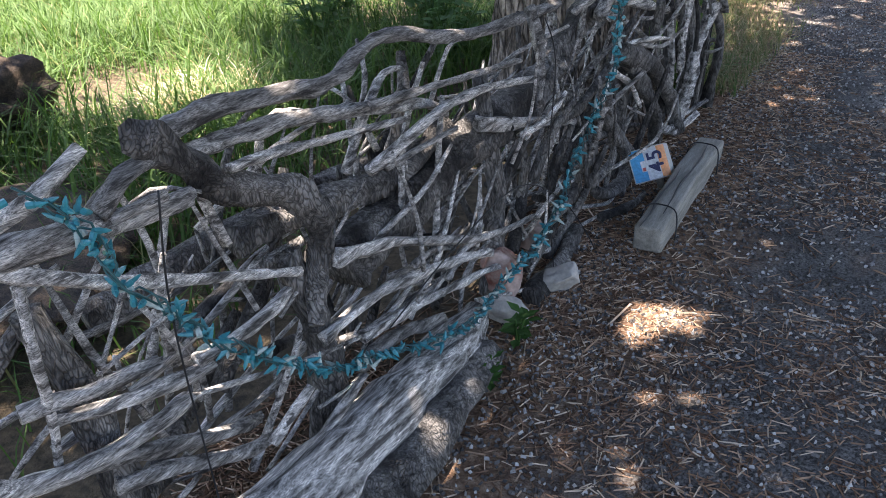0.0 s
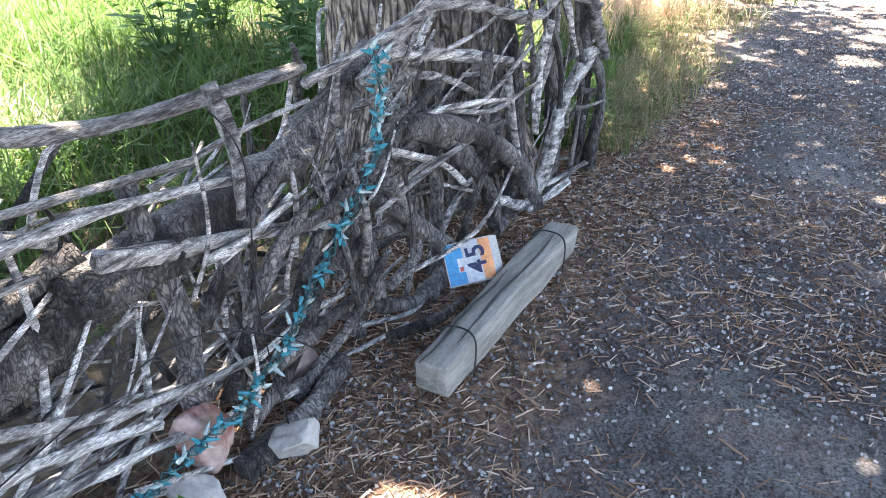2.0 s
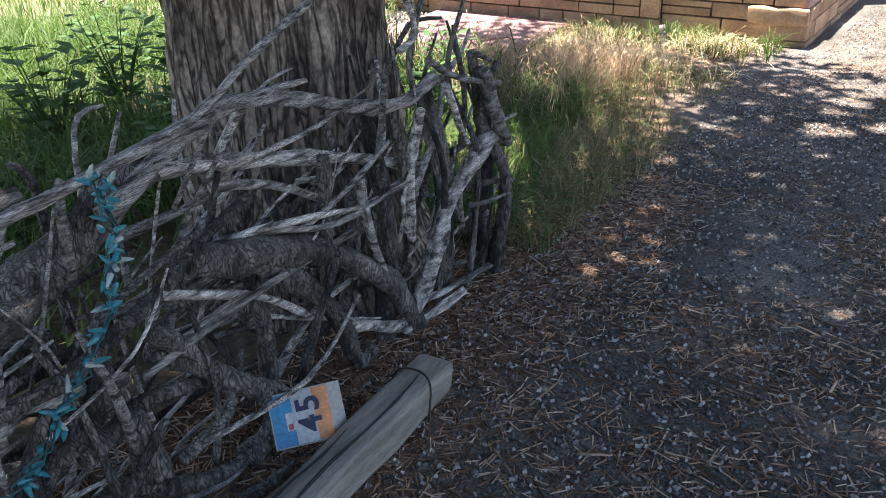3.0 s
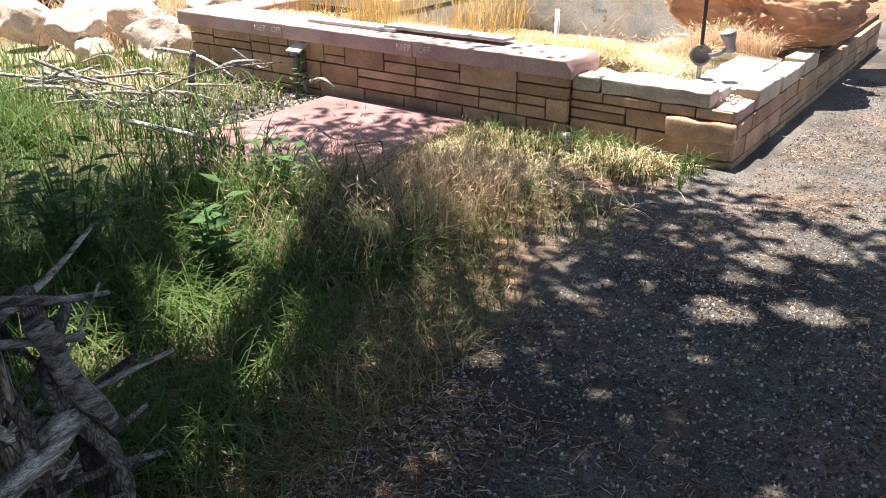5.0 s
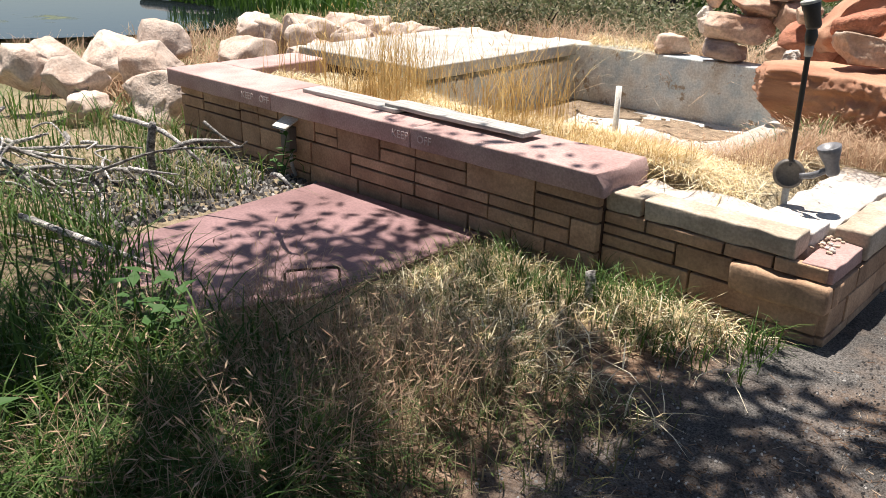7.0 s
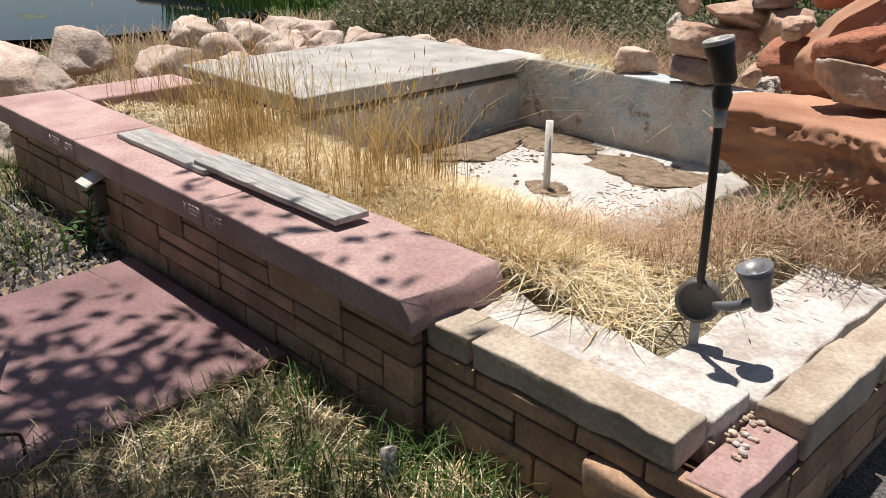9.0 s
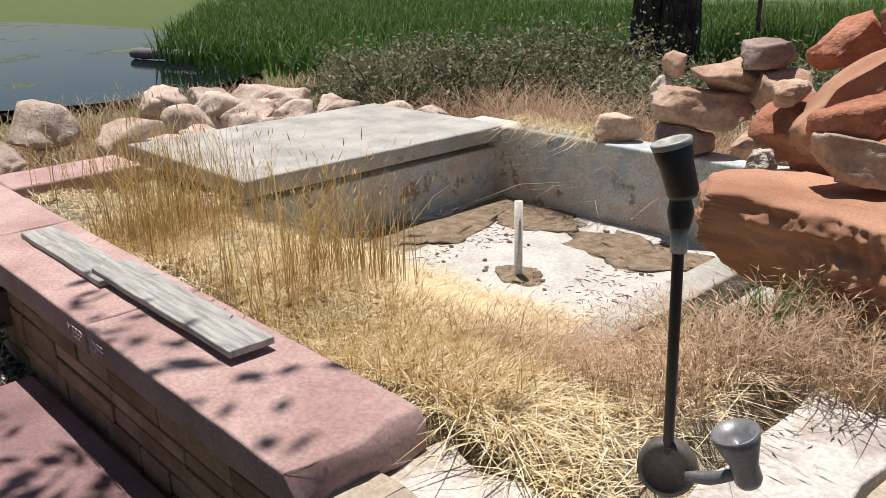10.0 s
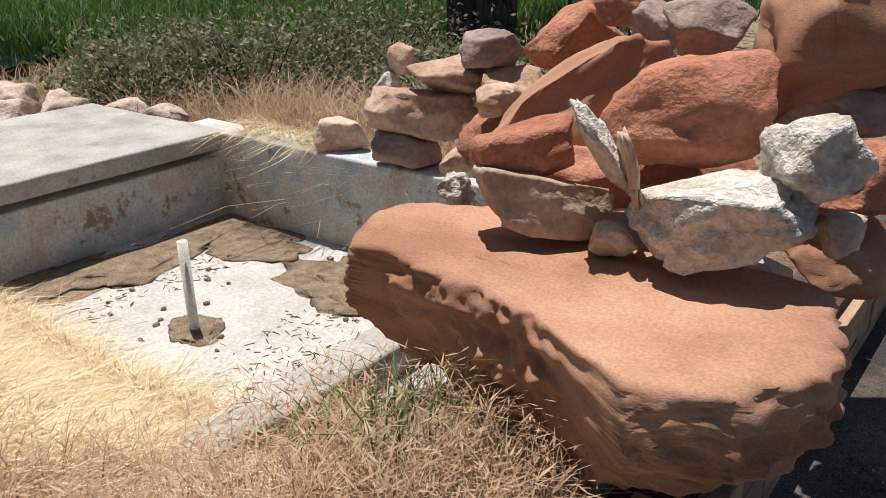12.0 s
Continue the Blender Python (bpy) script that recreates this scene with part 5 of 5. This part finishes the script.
def build_stub():
    ob = link_bm("wood_stub", tube_bm([(0, 0, -0.05), (-0.01, 0.01, 0.05), (-0.035, 0.02, 0.13)], [0.035, 0.03, 0.02], 9, 0.4, 4, 4), grey_wood)
    ob.location = (-1.98, 7.78, -0.15)
    tagged(ob, "splintered grey wood stub at the wall's foot", "wood")
    ob = link_bm("fence_post", tube_bm([(0, 0, -0.2), (0, 0, 1.4)], [0.03, 0.03], 8), far_bark)
    ob.location = (-6.3, 18.6, -0.2)
    tagged(ob, "thin dark metal post in the grass", "post")
    ob = link_bm("log", tube_bm([(-1.2, -0.3, 0.1), (0, 0, 0.12), (1.3, 0.2, 0.1)], [0.13, 0.14, 0.10], 10, 0.2, 4, 5), grey_wood)
    ob.location = (-20.3, 16.4, -0.62)
    tagged(ob, "grey driftwood log on the pond's bank", "log")
    ob = link_bm("hay_mound", rock_bm((0.7, 0.7, 0.5), 91, 0.3, 0.3), shaded_hay)
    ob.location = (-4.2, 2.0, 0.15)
    tagged(ob, "mound of rotting hay, shade put into its dark colour", "hay")
    ob = link_bm("hay_mound", rock_bm((1.8, 1.2, 0.22), 92, 0.1, 0.3), shaded_hay)
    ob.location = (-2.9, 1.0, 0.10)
    tagged(ob, "brown heap of rotting needles behind the fence, darkened with shade", "hay")


build_stub()


# ---- plants ----
def off_slab(x, y):
    return ~((x > -4.3) & (x < -2.85) & (y > 5.95) & (y < 8.0))


# field behind the fence
grass("field_grass", scatter(62000, -8, -1.75, -1.0, 6.0, 0.6, keep=lambda x, y: (x < -2.3) | (rng.random(len(x)) < 0.35)), 0.30, 0.007, 0.7, green_blade, "lush green grass field behind the fence", 0.35)
grass("field_grass", scatter(13000, -7, -2.4, 1.5, 6.5, 1.4, scale=0.9), 0.46, 0.010, 0.55, lush_blade, "tall bright green grass clumps", 0.3)
grass("field_grass", scatter(14000, -16, -5, -3, 8.0, 0.7, keep=lambda x, y: (x < -6) | (y < 3) & (x < -5.2)), 0.40, 0.012, 0.5, green_blade, "taller green grass further off", 0.3)
grass("dry_tuft", scatter(380, -3.65, -3.15, 2.5, 3.0), 0.30, 0.006, 0.8, straw_blade, "tuft of dry straw-coloured grass", 0.4)
# verge between path and slab
verge = scatter(24000, -3.4, -1.05, 4.2, 7.95, 0.7, keep=lambda x, y: off_slab(x, y) & (x < -1.12 - 0.09 * (y - 4.2) + 0.22 * rng.random(len(x))))
grass("verge_grass", verge, 0.15, 0.005, 0.6, mixed_blade, "half-dry verge grass beside the path", 0.4, heads=0.12)
grass("verge_grass", scatter(11000, -3.0, -1.3, 4.1, 6.2, 1.4, keep=lambda x, y: x < -1.25 - 0.28 * (y - 4.2)), 0.27, 0.007, 0.8, lush_blade, "green grass tuft by the fence end", 0.35)
grass("brome", scatter(3000, -3.0, -1.7, 5.4, 6.9, 0.9, keep=lambda x, y: x < -1.3 - 0.25 * (y - 5.3)), 0.34, 0.003, 0.4, brome_blade, "feathery dry brome with nodding seed heads", 0.35, heads=0.75)
grass("wall_foot_grass", scatter(1500, -2.6, -1.15, 7.5, 7.99, 1.4, scale=2.4), 0.20, 0.006, 0.35, lush_blade, "fresh green blades at the wall's foot", 0.4)
grass("thatch", scatter(3500, -2.7, -1.2, 7.0, 7.95, 0.8), 0.14, 0.006, 1.2, straw_blade, "matted pale straw on the ground", 0.5)
grass("field_grass", scatter(4200, -7.5, -4.2, 4.8, 8.2, 1.0, keep=lambda x, y: off_slab(x, y)), 0.24, 0.008, 0.5, mixed_blade, "patchy dry and green grass by the branch pile", 0.4)
grass("field_grass", scatter(1300, -7.5, -4.3, 5.0, 8.4, 1.8, keep=lambda x, y: off_slab(x, y)), 0.30, 0.012, 0.4, lush_blade, "green weeds by the branch pile", 0.3)


def fill_pts(n, x0, x1, y0, y1, clump=0.6, keep=None):
    return scatter(n, x0, x1, y0, y1, clump, keep, fill_z)


def straw_keep(x, y):
    edge = np.interp(x, [-4.5, -3.9, -3.4, -2.95, -2.6, -2.2], [9.78, 9.68, 9.62, 9.62, 9.62, 9.48])
    return ~((x < -4.5) & (y > 9.25)) & (y < edge + 0.08 * np.sin(x * 9))


grass("straw", fill_pts(34000, -5.4, -1.62, 8.45, 10.0, 0.5, straw_keep), 0.10, 0.005, 1.5, straw_blade, "matted pale golden straw spilling into the basin", 0.6)
grass("straw", fill_pts(16000, -4.4, -1.95, 8.5, 9.9, 1.2, straw_keep), 0.13, 0.0045, 1.3, straw_blade, "loose pale straw lying in waves", 0.6, flow=(0.5, 0.2))
grass("straw", fill_pts(8000, -4.8, -2.0, 8.47, 9.1, 0.7, straw_keep), 0.16, 0.004, 0.7, gold_blade, "rough golden straw along the wall", 0.4)
grass("straw", fill_pts(16000, -4.5, -2.1, 8.95, 9.75, 0, lambda x, y: y < 9.68 + 0.05 * np.sin(x * 7)), 0.10, 0.006, 0.95, straw_blade, "short matted straw at the basin edge", 0.6)
grass("straw", scatter(15000, -4.5, -2.5, 9.25, 9.85, 0.3, None, fill_z), 0.14, 0.0045, 1.4, straw_blade, "loose pale straw strewn at the basin edge", 0.6)
grass("stalks", fill_pts(2300, -5.45, -3.1, 8.48, 9.3, 1.2), 0.62, 0.0042, 0.26, gold_blade, "upright golden grass stalks behind the capstones", 0.12, heads=0.5)
grass("brome", scatter(9000, -2.55, -1.3, 8.9, 10.25, 0.5, lambda x, y: (y > 9.35) | (x < -1.62), fill_z), 0.22, 0.004, 0.6, brome_blade, "reddish dry brome against the flat boulder", 0.4, heads=0.5)
grass("brome", scatter(260, -2.3, -1.7, 9.6, 9.95, 0.5, None, fill_z), 0.30, 0.007, 0.5, green_blade, "green grass tuft against the flat boulder", 0.5)
# behind the basin
grass("brome", scatter(7000, -6.6, -3.2, 11.62, 13.4, 0.6), 0.75, 0.008, 0.5, brome_blade, "dry brown grass behind the basin", 0.4, heads=0.5)
grass("overhang_grass", scatter(700, -4.5, -3.8, 11.45, 11.62, 0.6, None, lambda x, y: 0.39 + 0 * x), 0.22, 0.005, 0.9, straw_blade, "dry grass hanging over the basin rim", 0.8, flow=(0, -1.2))
grass("bank_grass", scatter(13000, -13, -6.3, 8.5, 17, 0.7, lambda x, y: (x < -7.2) | (y > 12)), 0.42, 0.016, 0.35, brome_blade, "dry bank grass towards the pond", 0.3, heads=0.3)
grass("reeds", scatter(44000, -36, -5, 15.5, 34, 0.4, lambda x, y: (y > 13.2 + 0.62 * (-15.6 - x)) & (y > 15.6) & ((x < -9.2) | (y > 18.6))), 0.9, 0.035, 0.25, lush_blade, "tall bright green marsh grass beyond the shrubs", 0.25)


def build_shrub(x, y, r, h):
    root = empty("shrub", (x, y, ground_z(x, y)), "grey-green sagebrush shrub behind the basin", "shrub", "shrubs behind the basin")
    lr = random.Random(int(x * 100))
    cs = []
    for k in range(16):
        a = lr.uniform(0, 6.28)
        e = Vector((math.cos(a) * r * lr.uniform(0.2, 1), math.sin(a) * r * lr.uniform(0.2, 1), h * lr.uniform(0.55, 1.0)))
        part("stem", tube_bm([(0, 0, -0.05), e * 0.5, e], [0.018, 0.012, 0.004], 5, 0.2, k, 2), far_bark, root)
        cs += [tuple(e * t) for t in (0.55, 0.75, 0.92, 1.05)]
    v, f = leaf_cloud(cs, 0.10 * r / 0.6 + 0.03, 55, 0.030)
    leaf_mesh("foliage", v, f, shrub_leaf, root)


for x, y, r, h in ((-7.3, 12.7, 0.7, 0.85), (-6.6, 13.3, 0.8, 0.9), (-8.4, 12.9, 0.7, 0.75), (-5.9, 13.9, 0.8, 0.7), (-7.6, 14.2, 0.8, 0.85), (-5.0, 14.3, 0.8, 0.55), (-9.2, 13.9, 0.8, 0.75), (-4.4, 13.6, 0.6, 0.5), (-6.6, 15.0, 0.9, 0.9), (-4.0, 15.2, 0.9, 0.55), (-3.4, 14.2, 0.7, 0.8)):
    build_shrub(x, y, r, h)


def build_weed(x, y, h, n, big, label):
    root = empty("weed", (x, y, ground_z(x, y)), label, "weed", "leafy weeds")
    lr = random.Random(int((x + y) * 100))
    for k in range(n):
        a = lr.uniform(0, 6.28)
        e = Vector((math.cos(a) * h * lr.uniform(0.1, 0.45), math.sin(a) * h * lr.uniform(0.1, 0.45), h * lr.uniform(0.6, 1)))
        part("stem", tube_bm([(0, 0, -0.02), e * 0.5 + Vector((0, 0, h * 0.08)), e], [0.005, 0.004, 0.002], 5, 0, 0, 3), weed_leaf, root)
        for j in range(7):
            t = 0.25 + 0.75 * j / 6
            p = e * t
            b = a + j * 2.4
            d = Vector((math.cos(b), math.sin(b), lr.uniform(0.1, 0.6))).normalized() * big * lr.uniform(0.6, 1.2)
            s = d.cross(Vector((0, 0, 1))).normalized() * big * 0.26
            bm = bmesh.new()
            dn = Vector((0, 0, -big * 0.12))
            q = [bm.verts.new(c) for c in (p, p + d * 0.45 + s, p + d + dn, p + d * 0.45 - s, p + d * 0.5 + dn * 0.6)]
            bm.faces.new((q[0], q[1], q[4]))
            bm.faces.new((q[1], q[2], q[4]))
            bm.faces.new((q[2], q[3], q[4]))
            bm.faces.new((q[3], q[0], q[4]))
            part("leaf", bm, weed_leaf, root, smooth=False)


build_weed(-2.75, 6.05, 0.36, 7, 0.10, "broad-leaved green weed in the dry grass")
build_weed(-2.2, 5.2, 0.42, 8, 0.11, "broad-leaved green weed by the fence end")
build_weed(-4.42, 7.86, 0.30, 4, 0.07, "green weed growing under the wall light")
build_weed(-0.98, 1.75, 0.12, 3, 0.06, "small green seedling by the fence")
build_weed(-0.95, 1.55, 0.10, 3, 0.05, "small green seedling by the fence")
build_weed(-2.9, 4.2, 0.6, 16, 0.13, "tall leafy weed in the field")
build_weed(-3.6, 3.9, 0.55, 16, 0.13, "tall leafy weed in the field")
build_weed(-2.6, 3.9, 0.5, 14, 0.11, "leafy weed beside the tree")
build_weed(-3.9, 4.5, 0.65, 16, 0.13, "tall leafy weed in the field")
build_weed(-2.7, 4.9, 0.55, 14, 0.12, "leafy weed behind the tree")
build_weed(-3.2, 4.6, 0.7, 16, 0.13, "tall leafy weed in the field")


# ---- litter on the ground ----
def flat_bits(name, xyz, length, width, material, label, category, thick=False):
    n = len(xyz)
    a = rng.uniform(0, 2 * math.pi, n)
    ln = length * rng.uniform(0.4, 1.3, n)
    d = np.stack([np.cos(a), np.sin(a), rng.normal(0, 0.12, n)], 1) * ln[:, None] / 2
    s = np.stack([-np.sin(a), np.cos(a), np.zeros(n)], 1) * (width * rng.uniform(0.6, 1.4, n))[:, None] / 2
    up = np.array([0, 0, 1.0]) * (width * rng.uniform(0.5, 1.1, n))[:, None]
    c = xyz + np.array([0, 0, 0.006])
    v = np.stack([c - d - s, c - d + s, c + d + s, c + d - s, c - d * 0.8 + up, c + d * 0.7 + up], 1).reshape(-1, 3)
    f4 = ((np.arange(n) * 6)[:, None, None] + np.array([[0, 4, 5, 3], [1, 2, 5, 4]])[None]).reshape(-1, 4)
    f3 = ((np.arange(n) * 6)[:, None, None] + np.array([[0, 1, 4], [2, 3, 5]])[None]).reshape(-1, 3)
    return stuff(name, v, f4.tolist() + f3.tolist(), material, label, category)


def path_keep(x, y):
    return (y < 7.9) | (x > -0.9)


flat_bits("needles", scatter(80000, -1.45, 1.3, 0.2, 5.2, 0.8, lambda x, y: rng.random(len(x)) < np.clip(1.15 - 0.9 * (x + 1.1), 0.6, 1)), 0.060, 0.0036, needle_m, "dry brown pine needles scattered by the fence", "needles")
flat_bits("needles", scatter(16000, -1.5, 1.4, 4.5, 9.5, 1.0, path_keep), 0.045, 0.0025, needle_m, "dry brown needles scattered on the path", "needles")
flat_bits("gravel", scatter(60000, -1.1, 1.4, 0.4, 6.5, 0.3), 0.012, 0.008, chip_m, "fine grey gravel chips on the path", "gravel")
flat_bits("gravel", scatter(36000, -1.5, 1.6, 6.3, 11.0, 0.3, path_keep), 0.010, 0.007, chip_m, "fine grey gravel chips on the path", "gravel")
flat_bits("gravel", scatter(4000, -5.6, -4.2, 6.6, 8.0, 0.4), 0.03, 0.022, chip_m, "grey wood chips and gravel by the wall", "gravel")
flat_bits("twig_litter", scatter(420, -1.3, 0.6, 0.4, 4.5, 0.8), 0.16, 0.005, needle_m, "thin brown twigs on the ground", "twigs")
flat_bits("basin_litter", scatter(1500, -4.55, -2.7, 10.0, 11.3, 2.2, None, lambda x, y: -0.11 + 0 * x), 0.04, 0.004, needle_m, "brown plant litter on the basin floor", "litter")
